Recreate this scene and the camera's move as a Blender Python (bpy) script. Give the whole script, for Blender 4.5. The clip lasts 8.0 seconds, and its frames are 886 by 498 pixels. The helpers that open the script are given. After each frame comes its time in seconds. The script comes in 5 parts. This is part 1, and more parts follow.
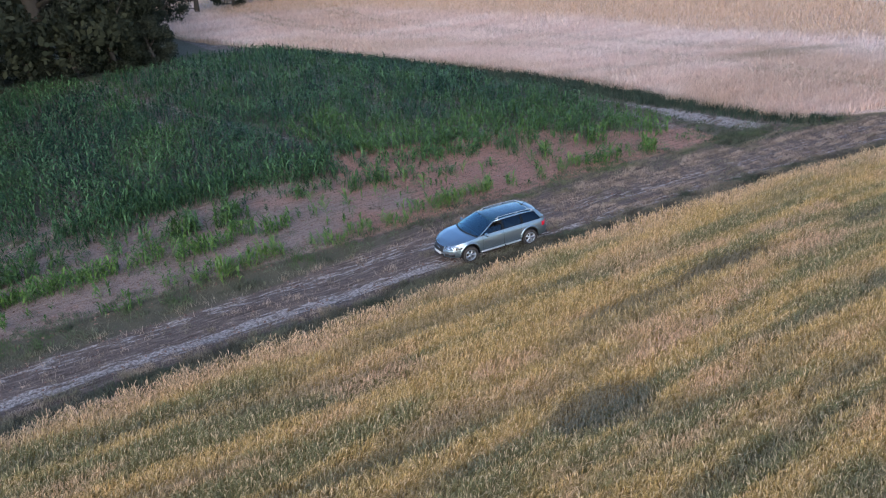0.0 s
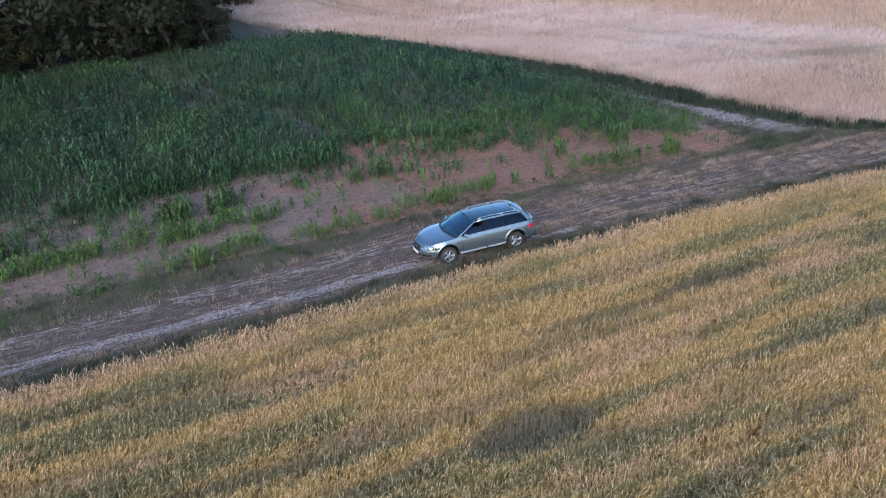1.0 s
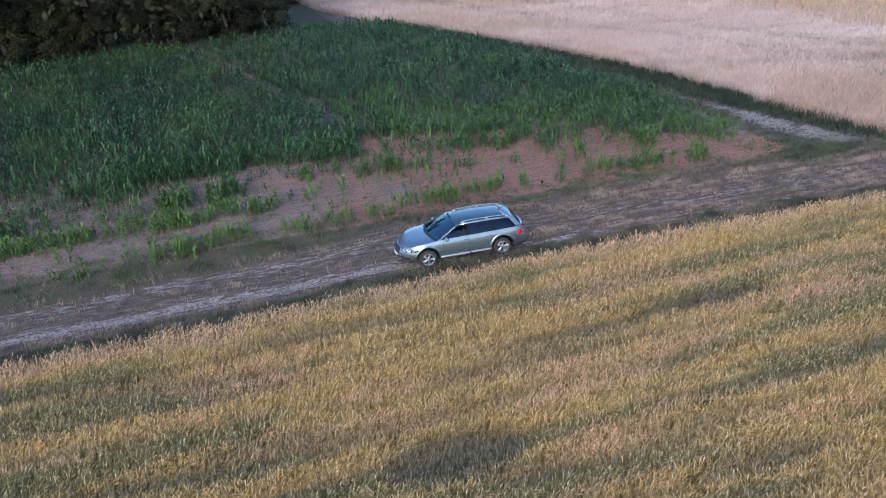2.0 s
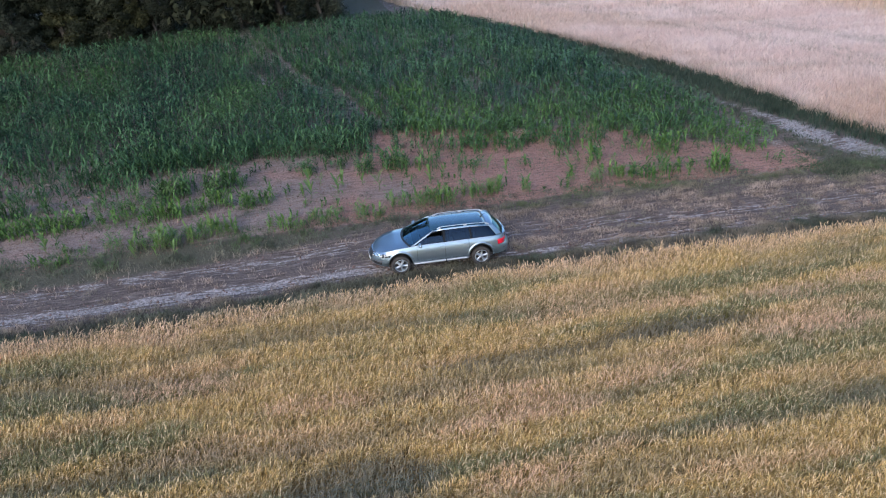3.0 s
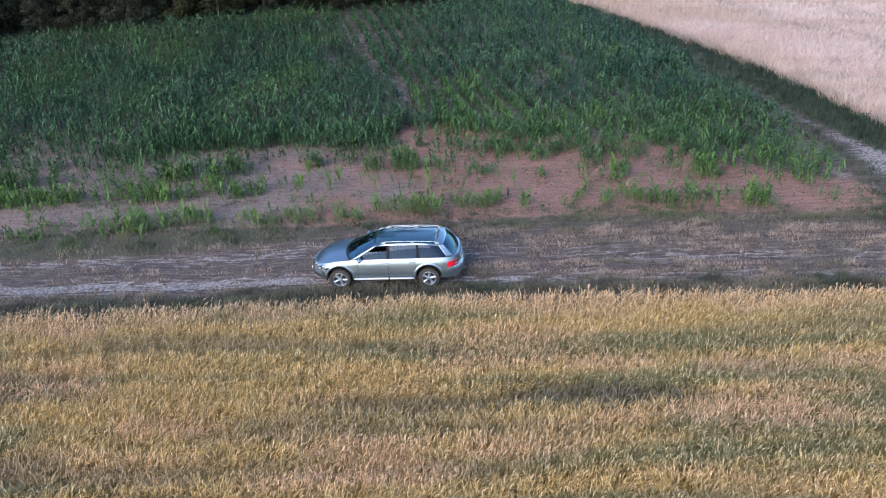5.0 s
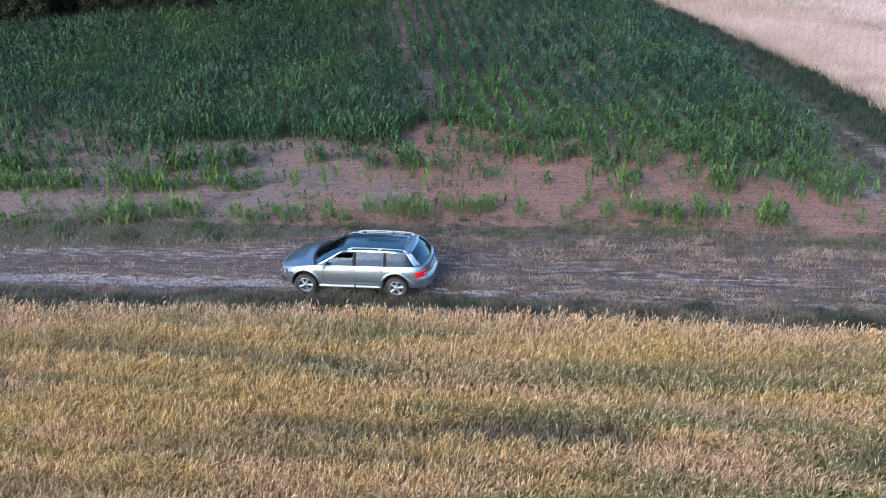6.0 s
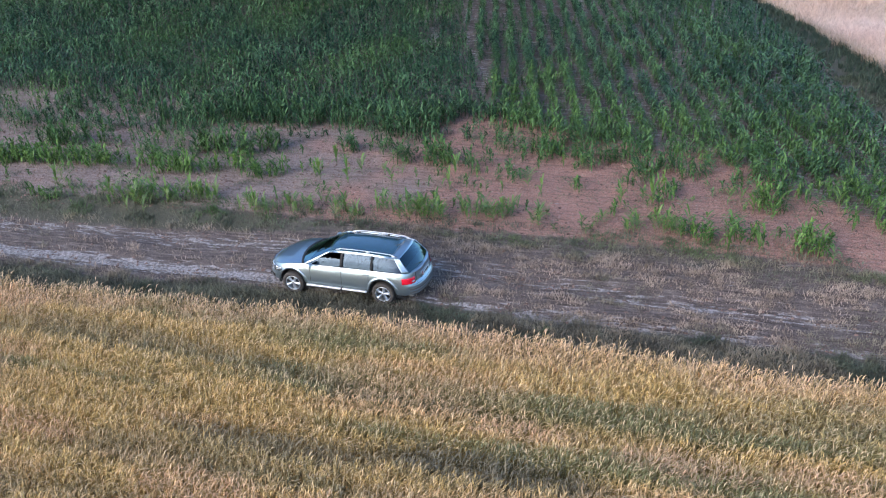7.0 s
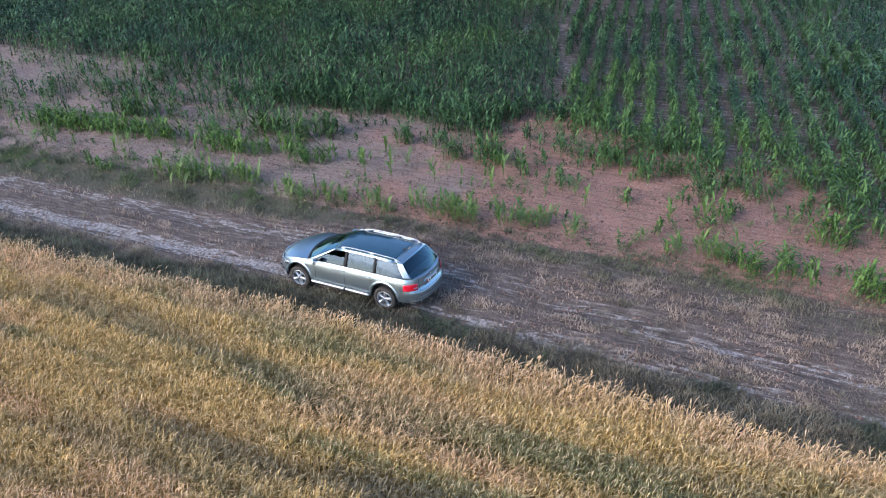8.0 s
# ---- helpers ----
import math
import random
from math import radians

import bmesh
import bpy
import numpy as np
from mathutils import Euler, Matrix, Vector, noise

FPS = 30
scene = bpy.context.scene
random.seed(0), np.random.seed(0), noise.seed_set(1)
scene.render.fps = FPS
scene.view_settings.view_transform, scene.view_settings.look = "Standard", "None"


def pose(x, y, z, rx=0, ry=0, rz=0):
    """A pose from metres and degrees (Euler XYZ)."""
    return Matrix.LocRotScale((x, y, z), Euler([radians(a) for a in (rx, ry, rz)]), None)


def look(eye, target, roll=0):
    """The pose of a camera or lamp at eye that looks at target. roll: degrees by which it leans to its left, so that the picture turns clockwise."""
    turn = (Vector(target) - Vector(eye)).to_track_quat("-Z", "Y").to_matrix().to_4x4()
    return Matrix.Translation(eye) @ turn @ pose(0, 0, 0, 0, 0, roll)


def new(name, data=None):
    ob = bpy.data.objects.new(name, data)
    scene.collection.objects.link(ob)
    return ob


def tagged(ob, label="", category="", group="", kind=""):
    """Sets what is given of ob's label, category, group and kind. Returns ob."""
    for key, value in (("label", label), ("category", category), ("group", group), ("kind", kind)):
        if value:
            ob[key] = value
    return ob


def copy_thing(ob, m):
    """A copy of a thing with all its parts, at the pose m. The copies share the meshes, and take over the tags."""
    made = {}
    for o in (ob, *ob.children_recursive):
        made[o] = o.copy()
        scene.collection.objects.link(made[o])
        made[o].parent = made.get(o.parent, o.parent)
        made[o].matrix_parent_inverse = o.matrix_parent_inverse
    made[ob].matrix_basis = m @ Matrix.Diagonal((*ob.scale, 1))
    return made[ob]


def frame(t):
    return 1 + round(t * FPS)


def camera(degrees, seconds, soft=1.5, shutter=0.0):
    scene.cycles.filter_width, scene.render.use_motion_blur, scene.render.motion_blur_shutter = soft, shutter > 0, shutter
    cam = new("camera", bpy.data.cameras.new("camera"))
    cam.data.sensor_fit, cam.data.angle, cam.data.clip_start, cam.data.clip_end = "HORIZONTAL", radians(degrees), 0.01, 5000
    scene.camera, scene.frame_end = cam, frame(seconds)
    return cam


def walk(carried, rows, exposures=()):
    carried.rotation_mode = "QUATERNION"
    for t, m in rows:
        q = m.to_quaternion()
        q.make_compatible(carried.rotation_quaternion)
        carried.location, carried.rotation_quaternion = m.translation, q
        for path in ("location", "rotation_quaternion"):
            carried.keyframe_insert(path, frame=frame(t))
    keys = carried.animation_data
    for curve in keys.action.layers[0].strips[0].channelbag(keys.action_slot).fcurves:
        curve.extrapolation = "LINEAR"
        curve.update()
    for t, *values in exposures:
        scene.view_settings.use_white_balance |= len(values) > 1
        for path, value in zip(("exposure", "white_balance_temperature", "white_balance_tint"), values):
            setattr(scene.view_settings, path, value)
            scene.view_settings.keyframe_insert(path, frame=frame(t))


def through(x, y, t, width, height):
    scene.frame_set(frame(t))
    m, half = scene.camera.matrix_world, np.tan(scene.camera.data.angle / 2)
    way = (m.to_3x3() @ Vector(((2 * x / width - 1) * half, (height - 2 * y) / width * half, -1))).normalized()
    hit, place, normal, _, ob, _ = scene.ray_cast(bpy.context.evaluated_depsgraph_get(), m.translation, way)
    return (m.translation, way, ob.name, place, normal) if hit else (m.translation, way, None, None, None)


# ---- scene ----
cam = camera(54.3, 8.0, soft=1.1)
METRES, EYE, TILT, LEAN, TURN = 32.25, 14.66, 0.0, 0.0, -29.2
ROWS = [
    (0.0, 0.0, 0.0, 0.0, -1.57, -24.96, 3.38),
    (0.5, 0.0677, 0.0235, -0.008, 1.93, -25.12, 3.4),
    (1.0, 0.1326, 0.0505, -0.0153, 5.2, -25.31, 3.44),
    (1.5, 0.1942, 0.0817, -0.022, 8.76, -25.46, 3.48),
    (3.0, 0.3591, 0.195, -0.0387, 18.88, -25.83, 3.51),
    (3.5, 0.4059, 0.2386, -0.0439, 22.38, -25.9, 3.46),
    (4.0, 0.4482, 0.2835, -0.0489, 25.69, -26.0, 3.39),
    (4.5, 0.4869, 0.3306, -0.0537, 28.83, -26.13, 3.37),
    (6.0, 0.5778, 0.4805, -0.0657, 38.09, -26.79, 3.23),
    (6.5, 0.5998, 0.5332, -0.0699, 41.85, -27.16, 3.11),
    (7.0, 0.6175, 0.5866, -0.0745, 46.3, -27.42, 2.91),
    (7.5, 0.6321, 0.6397, -0.0791, 50.72, -27.71, 2.67),
    (8.0, 0.6431, 0.6931, -0.084, 56.19, -27.85, 2.38),
]
walk(cam, [(t, pose(0, 0, EYE, TILT, LEAN, TURN) @ pose(METRES * x, METRES * y, METRES * z, 90 + pitch, roll, yaw)) for t, x, y, z, yaw, pitch, roll in ROWS],
     exposures=[(0.0, 1.16, 6600, 11), (4.0, 1.46, 6680, 11), (6.0, 1.66, 6780, 11), (8.0, 1.70, 6900, 11)])

# ---- sky and sun: hazy evening light, wide and soft, from over the near field ----
SUN_AZ, SUN_EL = 212.0, 24.0          # degrees: clockwise from +y, above the horizon
world = bpy.data.worlds.new("dusk_sky")
scene.world = world
world.use_nodes = True
wt = world.node_tree
sky = wt.nodes.new("ShaderNodeTexSky")
sky.sky_type = "NISHITA"
sky.sun_disc = False
sky.sun_elevation, sky.sun_rotation = radians(SUN_EL), radians(SUN_AZ)
sky.air_density, sky.dust_density, sky.ozone_density = 1.0, 1.6, 5.5
wt.nodes["Background"].inputs["Strength"].default_value = 0.15
wt.links.new(sky.outputs["Color"], wt.nodes["Background"].inputs["Color"])

sun = new("sun", bpy.data.lights.new("sun", "SUN"))
sun.data.energy, sun.data.angle, sun.data.color = 0.75, radians(44), (1.0, 0.90, 0.82)
az, el = radians(SUN_AZ), radians(SUN_EL + 10)
sun.matrix_world = look((0, 0, 30), (-math.sin(az) * math.cos(el) * 10, -math.cos(az) * math.cos(el) * 10, 30 - math.sin(el) * 10))

# ---- materials ----
class Mat:
    """A node material with short calls for the usual nodes."""

    def __init__(self, name):
        self.m = bpy.data.materials.new(name)
        self.m.use_nodes = True
        self.t = self.m.node_tree
        self.b = self.t.nodes["Principled BSDF"]
        self.pos = self.t.nodes.new("ShaderNodeNewGeometry").outputs["Position"]

    def put(self, socket, value):
        if hasattr(value, "links"):
            self.t.links.new(value, socket)
        elif isinstance(value, tuple) and len(value) == 3 and socket.type == "RGBA":
            socket.default_value = (*value, 1)
        else:
            socket.default_value = value

    def stretch(self, vec, scale=(1, 1, 1), turn=0.0):
        n = self.t.nodes.new("ShaderNodeMapping")
        self.put(n.inputs["Vector"], vec)
        n.inputs["Rotation"].default_value = (0, 0, radians(turn))
        n.inputs["Scale"].default_value = scale
        return n.outputs["Vector"]

    def noise(self, scale, detail=4.0, vec=None, rough=0.55):
        n = self.t.nodes.new("ShaderNodeTexNoise")
        self.put(n.inputs["Vector"], self.pos if vec is None else vec)
        n.inputs["Scale"].default_value, n.inputs["Detail"].default_value = scale, detail
        n.inputs["Roughness"].default_value = rough
        return n.outputs["Fac"]

    def stretch_x(self):
        n = self.t.nodes.new("ShaderNodeSeparateXYZ")
        self.put(n.inputs[0], self.pos)
        return n.outputs[0]

    def local(self):
        return self.t.nodes.new("ShaderNodeTexCoord").outputs["Object"]

    def island(self):
        return self.t.nodes.new("ShaderNodeNewGeometry").outputs["Random Per Island"]

    def thing(self):
        return self.t.nodes.new("ShaderNodeObjectInfo").outputs["Random"]

    def attr(self, name):
        n = self.t.nodes.new("ShaderNodeAttribute")
        n.attribute_name = name
        return n.outputs["Fac"]

    def math(self, op, a, b=0.0):
        n = self.t.nodes.new("ShaderNodeMath")
        n.operation = op
        self.put(n.inputs[0], a)
        self.put(n.inputs[1], b)
        return n.outputs[0]

    def span(self, value, lo, hi, to_lo=0.0, to_hi=1.0):
        n = self.t.nodes.new("ShaderNodeMapRange")
        n.interpolation_type = "SMOOTHSTEP"
        self.put(n.inputs["Value"], value)
        for key, x in (("From Min", lo), ("From Max", hi), ("To Min", to_lo), ("To Max", to_hi)):
            n.inputs[key].default_value = x
        return n.outputs["Result"]

    def mix(self, fac, a, b, blend="MIX"):
        n = self.t.nodes.new("ShaderNodeMix")
        n.data_type, n.blend_type = "RGBA", blend
        self.put(n.inputs["Factor"], fac)
        self.put(n.inputs[6], a)
        self.put(n.inputs[7], b)
        return n.outputs[2]

    def bump(self, height, strength=0.5, distance=0.02):
        n = self.t.nodes.new("ShaderNodeBump")
        self.put(n.inputs["Height"], height)
        n.inputs["Strength"].default_value, n.inputs["Distance"].default_value = strength, distance
        self.put(self.b.inputs["Normal"], n.outputs["Normal"])

    def done(self, color, rough=0.8, metal=0.0, spec=None, coat=None):
        self.put(self.b.inputs["Base Color"], color)
        self.put(self.b.inputs["Roughness"], rough)
        self.put(self.b.inputs["Metallic"], metal)
        if spec is not None:
            self.b.inputs["Specular IOR Level"].default_value = spec
        if coat is not None:
            self.b.inputs["Coat Weight"].default_value, self.b.inputs["Coat Roughness"].default_value = coat
        return self.m

    def leafy(self, color, through=0.3, rough=0.6, spec=0.25):
        """A thin leaf or straw: some of the light passes through it."""
        self.done(color, rough, spec=spec)
        tr = self.t.nodes.new("ShaderNodeBsdfTranslucent")
        self.put(tr.inputs["Color"], color)
        mx = self.t.nodes.new("ShaderNodeMixShader")
        mx.inputs["Fac"].default_value = through
        self.t.links.new(self.b.outputs[0], mx.inputs[1])
        self.t.links.new(tr.outputs[0], mx.inputs[2])
        self.t.links.new(mx.outputs[0], self.t.nodes["Material Output"].inputs["Surface"])
        return self.m


def near_ripeness(k):
    """Where the near barley is ripe and where green: streaks along the drill rows, with blotches. 0 green, 1 ripe."""
    streak = k.noise(1.0, 3.0, k.stretch(k.pos, (0.06, 0.80, 0.0), 1.0))
    blotch = k.noise(0.33, 3.0)
    return k.span(k.math("ADD", streak, k.math("ADD", k.math("MULTIPLY", blotch, 0.2), k.span(k.stretch_x(), 8.0, 22.0, 0.0, 0.05))), 0.54, 0.66)


k = Mat("barley_ear_ripe")
c = k.mix(near_ripeness(k), (0.250, 0.250, 0.120), (0.73, 0.495, 0.195))
# dark clumps: shade between overlapping ears, put into the colour
c = k.mix(k.span(k.noise(2.6, 3.0), 0.50, 0.66, 0.0, 0.45), c, (0.21, 0.16, 0.07))
c = k.mix(k.span(k.noise(0.55, 2.0, k.stretch(k.pos, (0.28, 1.2, 0.0), 3.0)), 0.52, 0.64, 0.0, 0.7), c, (0.77, 0.485, 0.275))
c = k.mix(k.span(k.island(), 0.50, 1.0, 0.0, 0.80), c, (0.92, 0.69, 0.42))
c = k.mix(k.attr("blush"), c, (0.84, 0.55, 0.36))
c = k.mix(k.attr("fringe"), c, (0.82, 0.57, 0.38))
# single dark ears deepen the same painted shade
c = k.mix(k.span(k.island(), 0.0, 0.42, 0.75, 0.0), c, (0.15, 0.115, 0.050))
c = k.mix(k.math("MULTIPLY", k.attr("sparse"), 0.9), c, (0.185, 0.185, 0.150))
MAT_EAR = k.leafy(c, 0.35)

k = Mat("barley_straw")
c = k.mix(near_ripeness(k), (0.20, 0.190, 0.075), (0.50, 0.335, 0.120))
c = k.mix(k.span(k.island(), 0.45, 1.0, 0.0, 0.6), c, (0.50, 0.39, 0.18))
c = k.mix(k.span(k.island(), 0.0, 0.35, 0.5, 0.0), c, (0.12, 0.11, 0.04))
c = k.mix(k.math("MULTIPLY", k.attr("sparse"), 0.85), c, (0.115, 0.125, 0.100))
c = k.mix(k.attr("fringe"), c, (0.60, 0.40, 0.20))
MAT_STRAW = k.leafy(c, 0.3)

k = Mat("far_barley")
c = k.mix(k.span(k.noise(1.0, 3.0, k.stretch(k.pos, (0.035, 0.35, 0.0), -18.0)), 0.35, 0.65), (0.86, 0.645, 0.545), (0.96, 0.79, 0.70))
c = k.mix(k.span(k.noise(0.045, 3.0), 0.46, 0.62, 0.0, 0.7), c, (0.70, 0.49, 0.34))
c = k.mix(k.span(k.noise(1.0, 4.0, k.stretch(k.pos, (0.22, 1.5, 0.0), -18.0), 0.65), 0.50, 0.66, 0.0, 0.6), c, (0.50, 0.35, 0.265))
c = k.mix(k.attr("golden"), c, k.mix(k.noise(0.8, 3.0, k.stretch(k.pos, (0.2, 0.9, 0.0), 40.0)), (0.70, 0.48, 0.31), (0.84, 0.61, 0.43)))
c = k.mix(k.span(k.island(), 0.0, 0.5, 0.6, 0.0), c, (0.46, 0.325, 0.25))
c = k.mix(k.span(k.island(), 0.5, 1.0, 0.0, 0.5), c, (0.95, 0.78, 0.67))
c = k.mix(k.attr("sparse"), c, (0.36, 0.285, 0.19))
MAT_FAR_EAR = k.leafy(c, 0.5)

k = Mat("maize_leaf")
# near-black to bright leaf tones stand in for shaded gaps and lit tops
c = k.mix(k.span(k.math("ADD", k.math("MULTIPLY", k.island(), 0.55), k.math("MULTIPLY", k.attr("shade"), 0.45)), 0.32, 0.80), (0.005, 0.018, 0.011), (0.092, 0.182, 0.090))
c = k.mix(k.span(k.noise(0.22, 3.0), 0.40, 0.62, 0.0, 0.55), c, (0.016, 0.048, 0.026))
c = k.mix(k.math("MULTIPLY", k.attr("young"), 0.75), c, k.mix(k.island(), (0.045, 0.10, 0.022), (0.17, 0.28, 0.055)))
MAT_MAIZE = k.leafy(c, 0.10, 0.42, 0.10)

k = Mat("young_maize_leaf")
c = k.mix(k.thing(), (0.060, 0.130, 0.035), (0.17, 0.27, 0.058))
c = k.mix(k.span(k.noise(5.0, 2.0), 0.4, 0.7, 0.0, 0.4), c, (0.19, 0.27, 0.07))
MAT_YOUNG = k.leafy(c, 0.3, 0.45, 0.5)

k = Mat("maize_stalk")
MAT_STALK = k.done(k.mix(k.noise(9.0), (0.10, 0.13, 0.05), (0.24, 0.22, 0.10)), 0.6)

k = Mat("dry_grass")
c = k.mix(k.span(k.noise(0.8, 3.0), 0.38, 0.66), (0.26, 0.195, 0.155), (0.49, 0.375, 0.295))
c = k.mix(k.math("MULTIPLY", k.island(), 0.5), c, (0.24, 0.185, 0.14))
c = k.mix(k.span(k.attr("tone"), 0.55, 1.0, 0.0, 0.85), c, (0.50, 0.375, 0.29))
c = k.mix(k.span(k.attr("tone"), 0.0, 0.4, 0.8, 0.0), c, (0.140, 0.110, 0.092))
c = k.mix(k.attr("green"), c, k.mix(k.attr("tone"), (0.055, 0.068, 0.046), (0.16, 0.17, 0.11)))
c = k.mix(k.math("MULTIPLY", k.attr("fresh"), 0.85), c, (0.075, 0.14, 0.038))
c = k.mix(k.math("MULTIPLY", k.attr("rank"), 0.85), c, k.mix(k.attr("tone"), (0.022, 0.040, 0.030), (0.055, 0.085, 0.055)))
MAT_GRASS = k.leafy(c, 0.25, 0.7)

k = Mat("tree_leaf")
c = k.mix(k.island(), (0.034, 0.040, 0.030), (0.050, 0.056, 0.040))
c = k.mix(k.math("MULTIPLY", k.thing(), 0.5), c, (0.028, 0.030, 0.013))
MAT_LEAF = k.leafy(c, 0.15, 0.9, 0.02)

k = Mat("olive_leaf")
MAT_OLIVE = k.leafy(k.mix(k.island(), (0.044, 0.046, 0.024), (0.078, 0.078, 0.038)), 0.2, 0.9, 0.02)

k = Mat("bark")
c = k.mix(k.noise(6.0, 6.0, k.stretch(k.local(), (1, 1, 0.2))), (0.035, 0.028, 0.022), (0.11, 0.09, 0.07))
k.bump(k.noise(14.0, 6.0, k.stretch(k.local(), (1, 1, 0.2))), 0.8, 0.03)
MAT_BARK = k.done(c, 0.9)


def soil_nodes(k):
    """Earth of the whole sheet: what lies where comes with the mesh, as attributes."""
    fine, mid = k.noise(11.0, 8.0, None, 0.65), k.noise(1.6, 5.0)
    along = k.noise(4.2, 6.0, k.stretch(k.pos, (0.28, 1.5, 1.0)), 0.65)
    earth = k.mix(mid, (0.100, 0.078, 0.066), (0.215, 0.162, 0.138))
    # dark and pale specks and lines put the shading of small relief into the colour
    earth = k.mix(k.span(k.noise(23.0, 5.0), 0.50, 0.68, 0.0, 0.75), earth, (0.055, 0.040, 0.032))
    earth = k.mix(k.span(along, 0.48, 0.68, 0.0, 0.6), earth, (0.33, 0.255, 0.222))
    lines = k.noise(7.0, 5.0, k.stretch(k.pos, (0.12, 1.3, 1.0)), 0.65)
    earth = k.mix(k.span(lines, 0.50, 0.64, 0.0, 0.75), earth, (0.065, 0.050, 0.042))
    red = k.mix(k.span(k.math("ADD", k.noise(0.25, 3.0), k.span(k.stretch_x(), 6.0, 24.0, -0.2, 0.3)), 0.4, 0.65), (0.290, 0.222, 0.192), (0.395, 0.202, 0.152))
    red = k.mix(k.span(fine, 0.45, 0.66, 0.0, 0.7), red, (0.42, 0.290, 0.230))
    red = k.mix(k.span(k.noise(27.0, 5.0), 0.50, 0.66, 0.0, 0.8), red, (0.10, 0.060, 0.048))
    red = k.mix(k.span(k.noise(5.0, 4.0, k.stretch(k.pos, (0.5, 1.6, 1.0))), 0.50, 0.70, 0.0, 0.6), red, (0.14, 0.085, 0.068))
    red = k.mix(k.span(k.noise(6.0, 3.0, k.stretch(k.pos, (0.10, 1.0, 1.0))), 0.52, 0.66, 0.0, 0.45), red, (0.13, 0.082, 0.062))
    edge = k.math("MULTIPLY", k.math("SUBTRACT", k.math("ADD", k.math("MULTIPLY", mid, 0.6), k.math("MULTIPLY", fine, 0.4)), 0.5), 1.5)
    c = k.mix(k.span(k.math("ADD", k.attr("red"), edge), 0.3, 0.7), earth, red)
    pale = k.mix(k.span(fine, 0.38, 0.64), (0.17, 0.150, 0.138), (0.47, 0.415, 0.390))
    ragged = k.math("MULTIPLY", k.math("SUBTRACT", along, 0.5), 3.4)
    c = k.mix(k.span(k.math("ADD", k.attr("rut"), k.math("ADD", ragged, k.math("MULTIPLY", edge, 0.4))), 0.42, 0.80), c, pale)
    dark = k.span(k.math("ADD", k.attr("sod"), edge), 0.3, 0.7)
    c = k.mix(dark, c, k.mix(fine, (0.060, 0.062, 0.044), (0.14, 0.125, 0.088)))
    straw = k.mix(k.span(fine, 0.35, 0.65), (0.12, 0.09, 0.045), k.mix(near_ripeness(k), (0.24, 0.20, 0.085), (0.50, 0.34, 0.145)))
    c = k.mix(k.attr("stubble"), c, straw)
    c = k.mix(k.attr("pale_crop"), c, k.mix(k.span(k.noise(9.0, 4.0, k.stretch(k.pos, (0.6, 1.6, 1.0), -18.0)), 0.4, 0.62), (0.42, 0.31, 0.25), (0.78, 0.60, 0.51)))
    k.bump(k.math("ADD", k.math("MULTIPLY", fine, 0.9), mid), 1.0, 0.12)
    return k.done(c, 0.95, spec=0.2)


MAT_SOIL = soil_nodes(Mat("earth"))

k = Mat("clod")
c = k.mix(k.island(), (0.10, 0.062, 0.050), (0.27, 0.170, 0.135))
k.bump(k.noise(40.0, 4.0), 0.6, 0.01)
MAT_CLOD = k.done(c, 0.95, spec=0.15)

# car
k = Mat("silver_paint")
# silver base tinted cyan to carry the colour of the mirrored sky
c = k.mix(k.noise(900.0, 2.0, k.local()), (0.258, 0.330, 0.382), (0.304, 0.384, 0.440))
k.b.inputs["Coat IOR"].default_value = 1.5
MAT_PAINT = k.done(c, k.span(k.noise(6.0, 4.0, k.local()), 0.3, 0.7, 0.31, 0.37), 0.90, coat=(1.0, 0.06))
# roof: the blue of a mirrored sky is painted into the dark base
k = Mat("sky_tinted_dark_roof")
MAT_ROOF = k.done(k.mix(k.noise(5.0, 3.0, k.local()), (0.024, 0.082, 0.112), (0.036, 0.104, 0.140)), 0.22, 0.6, coat=(1.0, 0.05))
k = Mat("satin_silver_trim")
MAT_TRIM = k.done(k.mix(k.noise(40.0, 3.0, k.local()), (0.42, 0.44, 0.46), (0.52, 0.54, 0.56)), 0.45, 0.6)
k = Mat("chrome")
MAT_CHROME = k.done((0.78, 0.78, 0.80), 0.12, 1.0)
k = Mat("alloy")
MAT_ALLOY = k.done(k.mix(k.noise(30.0, 3.0, k.local()), (0.36, 0.39, 0.43), (0.52, 0.55, 0.59)), 0.34, 0.85)
k = Mat("grey_cladding")
MAT_CLAD = k.done(k.mix(k.noise(25.0, 4.0, k.local()), (0.13, 0.13, 0.135), (0.20, 0.20, 0.20)), 0.5, 0.2)
k = Mat("black_plastic")
MAT_BLACK = k.done(k.mix(k.noise(60.0, 3.0, k.local()), (0.012, 0.012, 0.013), (0.028, 0.028, 0.028)), 0.55)
k = Mat("gloss_black")
MAT_GLOSS = k.done((0.010, 0.012, 0.015), 0.35, spec=0.08)
k = Mat("tyre_rubber")
k.bump(k.noise(70.0, 3.0, k.local()), 0.4, 0.005)
MAT_TYRE = k.done(k.mix(k.noise(12.0, 4.0, k.local()), (0.016, 0.015, 0.015), (0.05, 0.043, 0.038)), 0.85)
k = Mat("red_lamp")
MAT_RED = k.done(k.mix(k.noise(50.0, 1.0, k.local()), (0.55, 0.008, 0.025), (0.70, 0.015, 0.040)), 0.12, coat=(1.0, 0.03))
k = Mat("clear_lamp")
MAT_LAMP = k.done(k.mix(k.span(k.noise(16.0, 2.0, k.local()), 0.42, 0.58), (0.10, 0.13, 0.16), (0.86, 0.90, 0.93)), 0.08, 0.7, coat=(1.0, 0.02))
k = Mat("plate_white")
